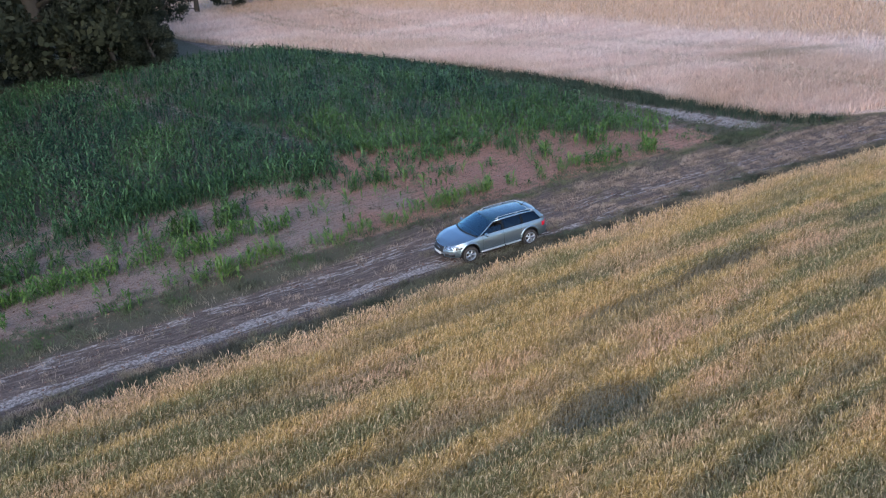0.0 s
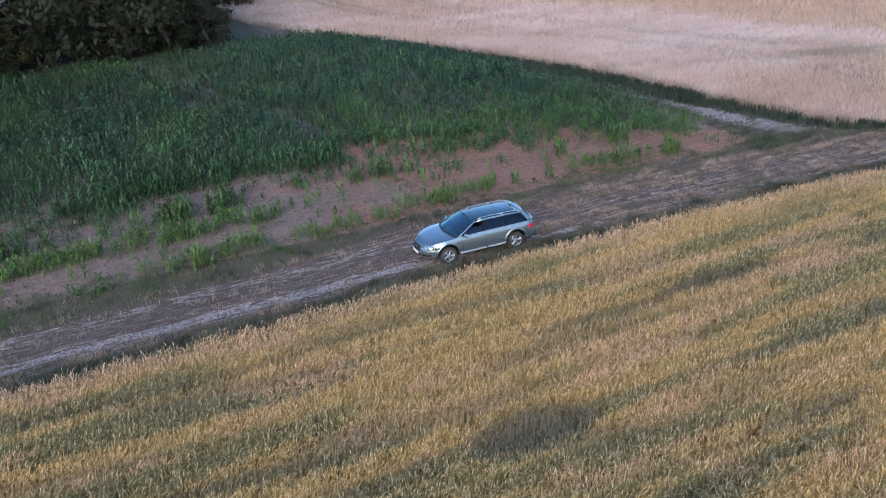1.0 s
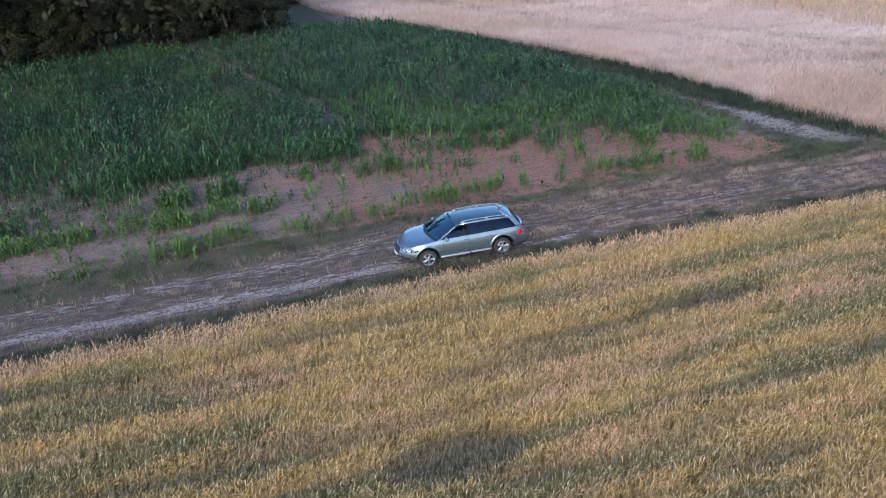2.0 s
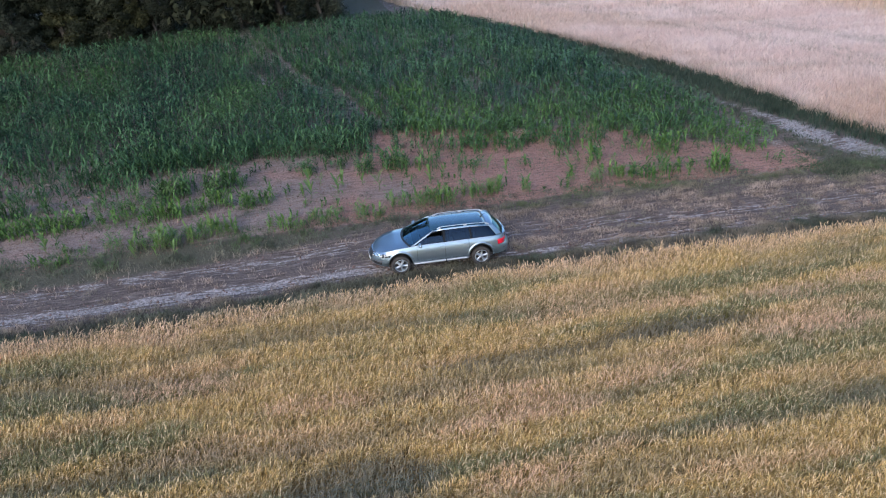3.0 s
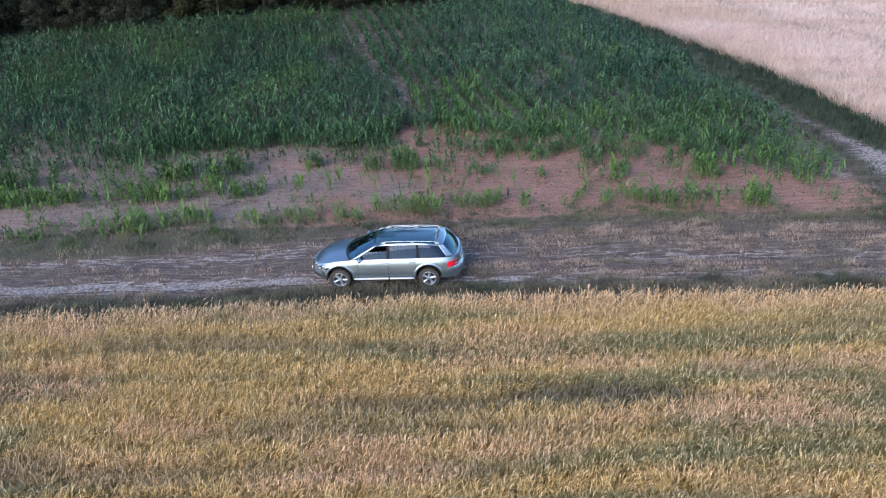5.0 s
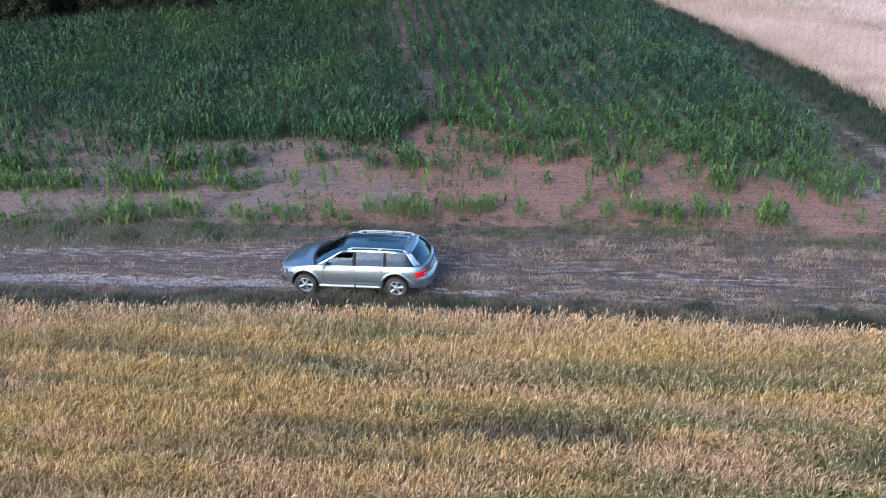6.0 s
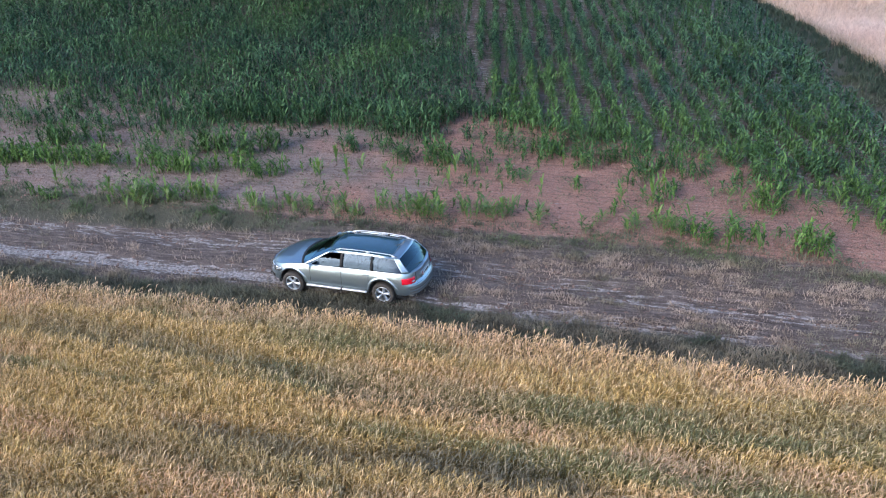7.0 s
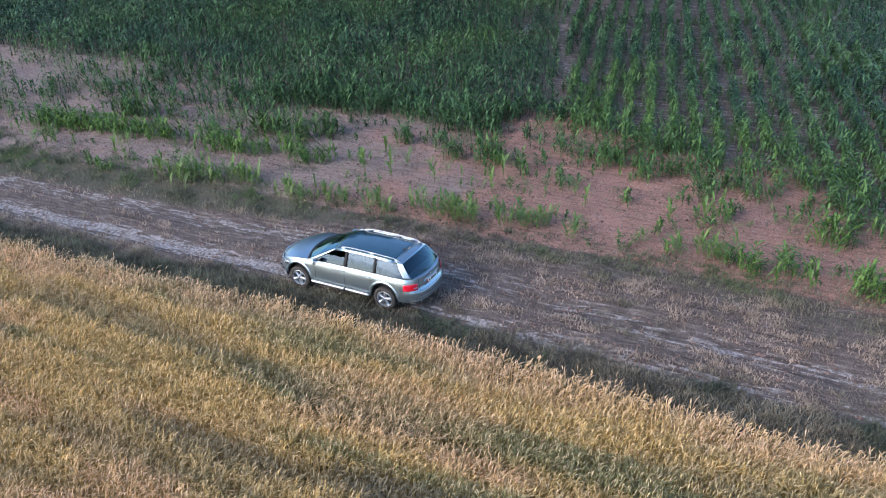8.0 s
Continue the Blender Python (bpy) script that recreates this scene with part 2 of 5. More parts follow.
MAT_PLATE = k.done((0.74, 0.74, 0.72), 0.4)
k = Mat("plate_red")
MAT_PLATE_RED = k.done((0.45, 0.04, 0.04), 0.4)
k = Mat("dark_cloth")
MAT_CLOTH = k.done(k.mix(k.noise(80.0, 3.0, k.local()), (0.016, 0.016, 0.018), (0.040, 0.039, 0.040)), 0.9)


def glass(name, tint, ior, shine=(0.56, 0.86, 1.0)):
    """A thin tinted pane: what is behind shows through, the sky lies on it more at a slant."""
    k = Mat(name)
    thin = k.t.nodes.new("ShaderNodeBsdfTransparent")
    thin.inputs["Color"].default_value = (*tint, 1)
    gloss = k.t.nodes.new("ShaderNodeBsdfGlossy")
    gloss.inputs["Roughness"].default_value = 0.03
    fres = k.t.nodes.new("ShaderNodeFresnel")
    fres.inputs["IOR"].default_value = ior
    # blue put into the reflection itself; the sky alone mirrors too pale
    gloss.inputs["Color"].default_value = (*shine, 1)
    mx = k.t.nodes.new("ShaderNodeMixShader")
    k.t.links.new(fres.outputs[0], mx.inputs["Fac"])
    k.t.links.new(thin.outputs[0], mx.inputs[1])
    k.t.links.new(gloss.outputs[0], mx.inputs[2])
    k.t.links.new(mx.outputs[0], k.t.nodes["Material Output"].inputs["Surface"])
    return k.m


MAT_GLASS = glass("window_glass", (0.10, 0.13, 0.16), 1.6, (0.42, 0.58, 0.78))
MAT_SCREEN = glass("windscreen_glass", (0.30, 0.38, 0.40), 3.0)
MAT_DARK_GLASS = glass("tinted_glass", (0.14, 0.19, 0.23), 1.8)

# ---- the lie of the land ----
def ramp(x, xs, ys):
    return np.interp(x, xs, ys)


def smooth(x, lo, hi):
    s = np.clip((x - lo) / (hi - lo), 0, 1)
    return s * s * (3 - 2 * s)


def lumps(x, y, scale, seed=0.0):
    """Cheap smooth unevenness between -1 and 1, from a few crossed waves."""
    out = np.zeros(np.shape(x))
    for i in range(6):
        a = 2.399 * i + seed
        f = scale * (1 + 0.37 * i)
        out = out + np.sin(f * (x * np.cos(a) + y * np.sin(a)) + 1.7 * i * i + seed * 3.1 + 1.3 * np.sin(0.6 * f * (y * np.cos(a) - x * np.sin(a)) + i))
    return out / 3.2


def near_edge(x):
    """Far edge of the near barley, along the road."""
    return ramp(x, [-40, -2, 10, 18, 25, 31, 38, 60, 100], [23.45, 23.95, 24.2, 24.5, 24.35, 24.25, 23.65, 20.85, 13.85])


def near_rut(x):
    return ramp(x, [-60, 2, 8, 12, 16, 21, 24, 31, 42, 100], [25.2, 26.65, 26.7, 26.7, 26.35, 26.05, 26.05, 25.8, 25.0, 16.5])


def far_rut(x):
    return ramp(x, [-60, 0, 6, 13, 22, 26, 30, 42, 100], [26.9, 28.3, 28.6, 28.55, 27.8, 27.5, 27.3, 26.6, 18.5])


def verge(x):
    """Far side of the road, where the sown field begins."""
    return ramp(x, [-60, -1, 7, 14, 25, 31, 36, 42, 100], [28.3, 29.4, 29.8, 29.9, 30.0, 29.7, 29.0, 28.0, 19.8])


def track_x(y):
    """Middle of the side track, which leaves the road between maize and far barley."""
    return ramp(y, [26, 28.3, 30.7, 33.5, 37.5, 40, 43, 49.3, 58, 66, 75], [39.4, 38.2, 37.0, 35.9, 35.0, 34.3, 33.75, 32.7, 31.1, 29.4, 27.0])


def far_edge_x(y):
    """Near edge of the far barley."""
    return ramp(y, [20, 28.6, 30, 35.5, 43, 47.8, 53.5, 60, 66, 74, 81, 90, 110], [62, 41.6, 39.2, 37.3, 36.1, 35.0, 33.6, 32.0, 30.2, 27.9, 25.2, 22.5, 20.0])


def maize_right(y):
    return ramp(y, [28, 31, 35, 41.4, 46.7, 54.9, 65.8, 76], [33.2, 33.7, 33.9, 32.95, 32.0, 30.7, 28.6, 25.0])


def maize_back(x):
    return ramp(x, [-60, -20, -10, 1, 10, 14, 17, 19, 24], [56, 63.0, 65.6, 69.0, 70.8, 71.0, 73.4, 75.0, 76.5])


def seam_x(y):
    """Where the two sowings meet: a bare strip that leans away from the road."""
    return ramp(y, [40, 42.4, 45, 47.6, 49.8, 52.2, 56.3, 63.9, 69.5, 76], [17.4, 16.6, 16.0, 15.4, 14.6, 13.6, 12.1, 10.1, 8.9, 7.0])


def east_front(x):
    """Where the slanting rows begin to stand closely."""
    return ramp(x, [16, 19, 22, 24, 27, 28.6, 30.5, 32, 34], [44.2, 41.2, 39.4, 38.6, 38.6, 36.4, 34.4, 33.2, 32.6])


WEST_FRONT = 42.3


def closed(x, y):
    """How closely the maize stands: 1 where the leaves meet."""
    return np.where(x < seam_x(y), smooth(y, WEST_FRONT - 0.6, WEST_FRONT + 0.2), smooth(y - east_front(x), -0.8, 1.6))


def land(x, y):
    """Height of the ground, with the hollow of the road and the fall beyond the maize."""
    x, y = np.asarray(x, float), np.asarray(y, float)
    d = 0.6 * (x - 25) + 0.6 * (y - 50)
    z = -2.2 * smooth(d, 0, 30)
    z = z - 0.22 * smooth(near_edge(x) + 0.9 - y, 0, 1.8)
    onroad = smooth(y, near_edge(x) + 0.2, near_edge(x) + 1.6) * (1 - smooth(y, verge(x) - 0.6, verge(x) + 1.0))
    z = z - 0.20 * onroad * (1 - smooth(x, 10, 16))
    for c, w in ((near_rut(x), 0.38), (far_rut(x), 0.48)):
        z = z - 0.055 * np.exp(-((y - c) / w) ** 2)
    return z + 0.030 * lumps(x, y, 1.1) * smooth(y, near_edge(x), near_edge(x) + 1.5) + 0.012 * lumps(x, y, 4.3, 2.0)


def bare(x, y):
    """Where the sown field stays bare: 1 bare, 0 grown."""
    def spot(cx, cy, rx, ry, turn=0.0):
        c, s = math.cos(turn), math.sin(turn)
        u, v = (x - cx) * c + (y - cy) * s, (y - cy) * c - (x - cx) * s
        return 1 - smooth((u / rx) ** 2 + (v / ry) ** 2, 0.6, 1.25)
    out = 1 - closed(x, y)
    for s in (0.8 * spot(17.4, 46.2, 0.6, 1.6, 0.25), 0.7 * spot(16.6, 43.0, 0.6, 1.3, 0.3), spot(24.6, 51.4, 0.45, 2.0, 0.25), spot(23.0, 48.6, 0.4, 1.6, 0.25),
              spot(30.4, 38.9, 0.6, 1.7, 0.25), spot(28.6, 40.6, 0.9, 0.7), spot(10.9, 53.4, 1.0, 0.7), spot(19.6, 49.6, 2.2, 1.4) * 0.35):
        out = np.maximum(out, s)
    return out


def strips(x, y):
    """Thin bare strips between drill rows, deep in the maize."""
    one = np.exp(-((x - seam_x(y)) / 0.20) ** 2) * smooth(y, 45.5, 48) * (1 - smooth(y, 70, 74))
    two = 0.8 * np.exp(-((x - seam_x(y) + 1.9) / 0.36) ** 2) * smooth(y, 52, 53.5) * (1 - smooth(y, 70, 73))
    three = 0.7 * np.exp(-((x - seam_x(y) - 0.9) / 0.35) ** 2) * smooth(y, 47, 48) * (1 - smooth(y, 53, 56))
    return np.maximum(one, np.maximum(two, three)) * (0.75 + 0.35 * lumps(x, y, 1.3, 2.0))


def tram_lines(x, y):
    """Tractor lines through the far barley: two that run away from the road, one across."""
    wob = 0.25 * lumps(x, y, 0.5, 1.0)
    out = 0.6 * np.exp(-((y - wob - ramp(x, [38, 41, 46, 50, 56, 64], [46, 44.8, 43, 42, 39, 36])) / 0.30) ** 2)
    for off in (-0.75, 0.75):
        out = np.maximum(out, np.exp(-((x - off - wob - ramp(y, [30, 47, 51, 54, 58, 63, 70, 76, 95], [48, 46, 45.3, 44.6, 43.5, 42, 40, 38, 33])) / 0.17) ** 2))
        out = np.maximum(out, 0.8 * np.exp(-((x - off - wob - ramp(y, [40, 46, 50, 55, 58, 64, 70, 90], [57, 54.5, 52.8, 50.8, 49.8, 48.5, 47, 41])) / 0.17) ** 2))
    return out * (x > far_edge_x(y) + 0.4)


def mesh_from(name, verts, loops, starts, mats, index=None, attrs=None, flat=False):
    """A mesh from arrays: corners, the corner numbers of all faces in a row, and where each face starts."""
    me = bpy.data.meshes.new(name)
    verts = np.ascontiguousarray(verts, np.float32)
    me.vertices.add(len(verts))
    me.vertices.foreach_set("co", verts.ravel())
    me.loops.add(len(loops))
    me.loops.foreach_set("vertex_index", np.ascontiguousarray(loops, np.int32))
    me.polygons.add(len(starts))
    me.polygons.foreach_set("loop_start", np.ascontiguousarray(starts, np.int32))
    for m in mats:
        me.materials.append(m)
    if index is not None:
        me.polygons.foreach_set("material_index", np.ascontiguousarray(index, np.int32))
    me.polygons.foreach_set("use_smooth", np.full(len(starts), not flat))
    me.update(calc_edges=True)
    for key, val in (attrs or {}).items():
        a = me.attributes.new(key, "FLOAT", "POINT")
        a.data.foreach_set("value", np.ascontiguousarray(val, np.float32))
    return me


def steps(*runs):
    """Grid lines: runs of (start, end, step) one after another."""
    return np.unique(np.concatenate([np.arange(a, b + s * 0.5, s) for a, b, s in runs]).round(4))


gx = steps((-3000, -500, 500), (-400, -100, 60), (-80, -16, 4), (-12, 57, 0.3), (60, 102, 3), (130, 400, 60), (500, 3000, 500))
gy = steps((-3000, -500, 500), (-400, -100, 60), (-70, 12, 4), (14, 23, 1), (23.2, 42, 0.2), (42.6, 80, 0.6), (84, 140, 4), (180, 400, 60), (500, 3000, 500))
GX, GY = np.meshgrid(gx, gy)
far_out = 1 - smooth(np.hypot(GX - 20, GY - 40), 150, 400)
GZ = land(GX, GY) * far_out - 2.0 * (1 - far_out)
V = np.stack([GX, GY, GZ], -1).reshape(-1, 3)
X, Y = V[:, 0], V[:, 1]
in_field = smooth(Y, verge(X) + 0.2, verge(X) + 1.2) * (1 - smooth(X, maize_right(Y), maize_right(Y) + 0.8)) * (1 - smooth(Y, maize_back(X), maize_back(X) + 3))
rut = 1.0 * np.exp(-((Y - near_rut(X)) / 0.42) ** 2) + 0.60 * np.exp(-((Y - far_rut(X)) / 0.50) ** 2)
rut = rut * ramp(X, [-60, 15, 19, 21.5, 23.5, 26, 40], [0.9, 0.95, 0.70, 0.74, 0.88, 0.72, 0.65])
side = np.exp(-((X - track_x(Y)) / ramp(Y, [26, 30, 34, 38, 44, 60], [0.9, 1.3, 1.15, 0.5, 0.30, 0.25])) ** 2) * smooth(Y, 28.2, 30)
rut = np.maximum(rut, ramp(Y, [28, 31, 35, 40, 45, 60], [0.6, 1.25, 1.3, 0.7, 0.25, 0.10]) * side * (0.80 + 0.45 * lumps(X, Y, 1.7, 3.0)))
sod = np.exp(-((Y - near_edge(X) - 0.75) / 0.95) ** 4)
sod = np.maximum(sod, np.exp(-((Y - verge(X) - 0.1) / ramp(X, [8, 15], [0.95, 0.55])) ** 4) * ramp(X, [8, 16], [0.95, 0.45]))
sod = np.maximum(sod, smooth(X, maize_right(Y) + 0.2, maize_right(Y) + 1) * (1 - side * ramp(Y, [36, 41, 50], [1, 0.55, 0.25])) * smooth(Y, verge(X), verge(X) + 1.5))
sod = np.maximum(sod, smooth(Y, maize_back(X) - 0.5, maize_back(X) + 1) * (X < 22))
stubble = np.maximum(1 - smooth(Y, near_edge(X) - 0.6, near_edge(X)), smooth(X, far_edge_x(Y), far_edge_x(Y) + 0.6) * smooth(Y, 18, 24))
# less red, darker earth among the maize: partly the plants' shade, as colour
in_field = in_field * (1 - 0.92 * closed(X, Y)) * (1 - 0.9 * smooth(Y, 40.5, 43.5))
rut = np.maximum(rut, 0.85 * np.maximum(strips(X, Y), np.maximum(0.4 * bare(X, Y), 0.42 * (X > seam_x(Y))) * closed(X, Y)) * (X < maize_right(Y)))
pale_crop = smooth(X, far_edge_x(Y) + 0.2, far_edge_x(Y) + 1.0) * smooth(Y, 18, 24) * (1 - 0.9 * tram_lines(X, Y))
fields = {"pale_crop": pale_crop, "red": in_field, "rut": rut, "sod": sod * (1 - stubble), "stubble": stubble}
nx, ny = len(gx), len(gy)
I, J = np.meshgrid(np.arange(nx - 1), np.arange(ny - 1))
A = (J * nx + I).ravel()
Q = np.stack([A, A + 1, A + nx + 1, A + nx], -1)
mx_, my_ = X[Q].mean(1), Y[Q].mean(1)
on_road = (my_ > near_edge(mx_) + 0.9) & (my_ < verge(mx_)) & (mx_ > -60) & (mx_ < 100)
on_side = (np.abs(mx_ - track_x(my_)) < 1.1) & (my_ > 28.2) & (my_ < 75) & ~on_road


def sheet(name, keep, label, category):
    quads = Q[keep]
    used, inverse = np.unique(quads, return_inverse=True)
    me = mesh_from(name, V[used], inverse.ravel(), np.arange(len(quads)) * 4, [MAT_SOIL], attrs={a: f[used] for a, f in fields.items()})
    return tagged(new(name, me), label, category, kind="structure")


sheet("ground", ~on_road & ~on_side, "reddish earth of the fields with grassy verges", "ground")
sheet("road", on_road, "unpaved farm road with pale ruts and dry grass", "dirt road")
sheet("side_track", on_side, "narrow pale earth track between maize and barley", "dirt track")

# ---- crops and grass ----
rng = np.random.default_rng(7)


def scatter(x0, x1, y0, y1, per_m2):
    n = int((x1 - x0) * (y1 - y0) * per_m2)
    return rng.uniform(x0, x1, n), rng.uniform(y0, y1, n)


def straws(name, x, y, height, stem_w, ear_l, ear_w, lean, mats, attrs):
    """Straws with nodding ears: a tapering stem and a kite-shaped ear, one mesh for the whole stand."""
    n = len(x)
    z = land(x, y)
    turn = rng.uniform(0, 2 * np.pi, n)
    dx, dy = np.cos(turn), np.sin(turn)
    wind = 0.6 + 1.2 * lumps(x, y, 4.5, 3.0) + rng.normal(0, 0.9, n)     # the way the ears nod, in swirls
    lx, ly = np.cos(wind), np.sin(wind)
    tilt = height * lean * np.abs(rng.normal(0.7, 0.5, n))
    nx_, ny_, nz_ = x + lx * tilt, y + ly * tilt, z + height
    droop = rng.uniform(0.2, 1.7, n)
    ex, ez = ear_l * np.sin(droop), ear_l * np.cos(droop)
    P = np.empty((n, 6, 3), np.float32)
    sw, ew = stem_w / 2, ear_w / 2
    P[:, 0] = np.stack([x, y, z - 0.03], -1)
    P[:, 1] = np.stack([nx_ - dx * sw, ny_ - dy * sw, nz_], -1)
    P[:, 2] = np.stack([nx_ + dx * sw, ny_ + dy * sw, nz_], -1)
    mxx, myy, mzz = nx_ + lx * ex * 0.42, ny_ + ly * ex * 0.42, nz_ + 0.52 * ez + 0.10 * ear_l
    P[:, 3] = np.stack([mxx + dx * ew, myy + dy * ew, mzz], -1)
    P[:, 4] = np.stack([mxx - dx * ew, myy - dy * ew, mzz], -1)
    P[:, 5] = np.stack([nx_ + lx * ex, ny_ + ly * ex, nz_ + ez * 0.85], -1)
    base = (np.arange(n) * 6)[:, None]
    F = np.concatenate([base + np.array([0, 2, 1]), base + np.array([1, 3, 5, 4])], 1)
    starts = (np.arange(n)[:, None] * 7 + np.array([0, 3])).ravel()
    me = mesh_from(name, P.reshape(-1, 3), F.ravel(), starts, mats, np.tile([0, 1], n), {a: np.repeat(v, 6) for a, v in attrs.items()})
    return new(name, me)


def blades(name, x, y, h, w, bend, material, attrs):
    """Blades of grass or straw, each a bent strip, one mesh for the whole stand."""
    n = len(x)
    z = land(x, y)
    a, b = rng.uniform(0, 2 * np.pi, n), rng.uniform(0, 2 * np.pi, n)
    lean = h * np.abs(rng.normal(bend, 0.35, n))
    P = np.empty((n, 5, 3), np.float32)
    cx, cy = np.cos(a) * w / 2, np.sin(a) * w / 2
    P[:, 0] = np.stack([x - cx, y - cy, z - 0.01], -1)
    P[:, 1] = np.stack([x + cx, y + cy, z - 0.01], -1)
    mx, my, mz = x + np.cos(b) * lean * 0.35, y + np.sin(b) * lean * 0.35, z + h * 0.65
    P[:, 2] = np.stack([mx + cx * 0.8, my + cy * 0.8, mz], -1)
    P[:, 3] = np.stack([mx - cx * 0.8, my - cy * 0.8, mz], -1)
    P[:, 4] = np.stack([x + np.cos(b) * lean, y + np.sin(b) * lean, z + h], -1)
    base = (np.arange(n) * 5)[:, None]
    F = np.concatenate([base + np.array([0, 1, 2, 3]), base + np.array([3, 2, 4])], 1)
    starts = (np.arange(n)[:, None] * 7 + np.array([0, 4])).ravel()
    me = mesh_from(name, P.reshape(-1, 3), F.ravel(), starts, [material], attrs={k_: np.repeat(v_, 5) for k_, v_ in attrs.items()})
    return new(name, me)


def thin_patch(x, y):
    """Thin, greyish places in the near barley."""
    out = ramp(x, [14, 22], [0.45, 0.30]) * smooth(lumps(x * 0.09, y + 0.05 * x, 1.9, 9.0), 0.1, 0.7)
    out = np.maximum(out, 0.85 * (1 - smooth(((x - 13.3) / 2.0) ** 2 + ((y - 15.35) / 1.0) ** 2, 0.5, 1.25)))
    for cx, cy, rx, ry, a in ((22.8, 19.7, 2.6, 0.5, 0.9), (18.2, 19.4, 3.0, 0.4, 0.7), (30.5, 19.3, 1.6, 0.4, 0.6), (9.0, 17.4, 1.8, 0.35, 0.5),
                              (26.5, 15.5, 2.0, 0.5, 0.5), (27.1, 20.6, 0.16, 0.5, 0.9), (30.6, 20.9, 0.16, 0.4, 0.9), (20.0, 12.6, 2.2, 0.5, 0.5)):
        out = np.maximum(out, a * (1 - smooth(((x - cx) / rx) ** 2 + ((y - cy) / ry) ** 2, 0.5, 1.25)))
    return out


def blush(x, y):
    """Patches where the near barley is ripest and turns a pinkish tan."""
    out = np.zeros(len(x))
    for cx, cy, rx, ry in ((17.9, 16.9, 1.8, 0.55), (16.0, 16.6, 1.3, 0.4), (17.3, 17.8, 1.5, 0.45), (12.3, 18.6, 1.6, 0.4), (16.7, 14.5, 1.4, 0.5),
                           (23.3, 20.9, 1.3, 0.4), (26.6, 20.6, 1.7, 0.45), (26.6, 18.7, 2.0, 0.6), (29.3, 20.8, 1.0, 0.45), (21.0, 17.6, 1.6, 0.4), (9.0, 20.2, 1.8, 0.4)):
        out = np.maximum(out, 1 - smooth(((x - cx) / rx) ** 2 + ((y - cy) / ry) ** 2 + 0.35 * lumps(x, y, 2.0, 5.0), 0.4, 1.3))
    return out


# near barley: dense along the stretch beside the road, thinner beyond
def dense_from(x):
    return ramp(x, [-4, 8, 16.6, 20.5, 25.4, 29, 33, 39, 41], [20.6, 13.6, 7.8, 9.2, 12.2, 14.2, 17.5, 22.0, 26])


one = scatter(-4, 41, 7.5, 24.9, 760)
inside = one[1] > dense_from(one[0])
parts_xy = [(one[0][inside], one[1][inside])]
two = scatter(-22, 62, -10, 24.9, 24)
outside = (two[1] < dense_from(np.clip(two[0], -4, 41))) | (two[0] < -4) | (two[0] > 41)
parts_xy.append((two[0][outside], two[1][outside]))
bx, by = (np.concatenate(v) for v in zip(*parts_xy))
edge_w = 0.10 * lumps(bx, by * 0, 2.1) + 0.05 * lumps(bx, by * 0, 7.0) + rng.normal(0, 0.08, len(bx))
sp = thin_patch(bx, by)
stout = np.where(np.arange(len(bx)) < len(parts_xy[0][0]), 1.0, 3.6)       # fewer and stouter beyond the dense stretch
keep = (by < near_edge(bx) + edge_w) & (rng.random(len(bx)) > 0.5 * sp)
bx, by, sp, stout = bx[keep], by[keep], sp[keep], stout[keep]
fringe = smooth(by + 0.35 * lumps(bx, by, 0.9), near_edge(bx) - 1.3, near_edge(bx) - 0.3)
sp = sp * (1 - fringe)
rows_h = 0.45 + 0.035 * lumps(bx * 0.25, by, 1.5) + 0.028 * lumps(bx, by, 3.6, 1.0) - 0.08 * fringe + rng.normal(0, 0.05, len(bx))
near = straws("near_barley", bx, by, rows_h * (1 - 0.32 * sp), 0.010 * stout, rng.uniform(0.15, 0.25, len(bx)) * stout ** 0.5, 0.023 * stout, 0.40, [MAT_STRAW, MAT_EAR], {"sparse": sp * (1 - blush(bx, by)), "fringe": fringe * rng.uniform(0.25, 0.95, len(bx)), "blush": blush(bx, by) * rng.uniform(0.3, 0.9, len(bx))})
tagged(near, "ripening barley, golden with greenish streaks, beside the road", "barley field", kind="stuff")

# far barley: pale and ripe
parts_xy = [scatter(22, 58, 27, 66, 92), scatter(20, 58, 66, 110, 36), scatter(58, 82, 34, 95, 24), scatter(90, 130, 20, 130, 3), scatter(20, 90, 110, 135, 5)]
fx, fy = (np.concatenate(v) for v in zip(*parts_xy))
keep = (fx > far_edge_x(fy) + 0.25 * lumps(fx, fy, 1.3)) & (fy > ramp(fx, [36, 42, 60, 100], [28.9, 28.7, 25.5, 20.5]))
fx, fy = fx[keep], fy[keep]
u = fx * 0.94 + fy * 0.34
v = fy * 0.94 - fx * 0.34
tram = tram_lines(fx, fy)
weedy = (1 - smooth(((fx - 54) / 6.5) ** 2 + ((fy - 42.3 + 0.2 * (fx - 54)) / 1.3) ** 2, 0.3, 1.3)) * 0.55
weedy = np.maximum(weedy, 0.5 * np.exp(-((fx - 50.5 + 0.35 * (fy - 52)) / 0.45) ** 2) * (fy > 46) * (fy < 60))
golden = smooth(fx - ramp(fy, [30, 42, 53, 70, 82, 97, 104], [68, 64, 60, 54.6, 48.6, 39, 27]) + 1.5 * lumps(fx, fy, 0.25), -1, 7)
tram = np.maximum(tram * 0.9, weedy)
edge_green = 0.55 * (1 - smooth(fx - far_edge_x(fy), 0.0, 0.7))
h = (0.58 + 0.05 * lumps(fx, fy, 0.35) + 0.06 * lumps(u * 0.35, v, 2.2, 7.0) + rng.normal(0, 0.05, len(fx))) * (1 - 0.12 * tram)
wide = ramp(np.hypot(fx, fy), [40, 70, 130], [0.026, 0.055, 0.14])
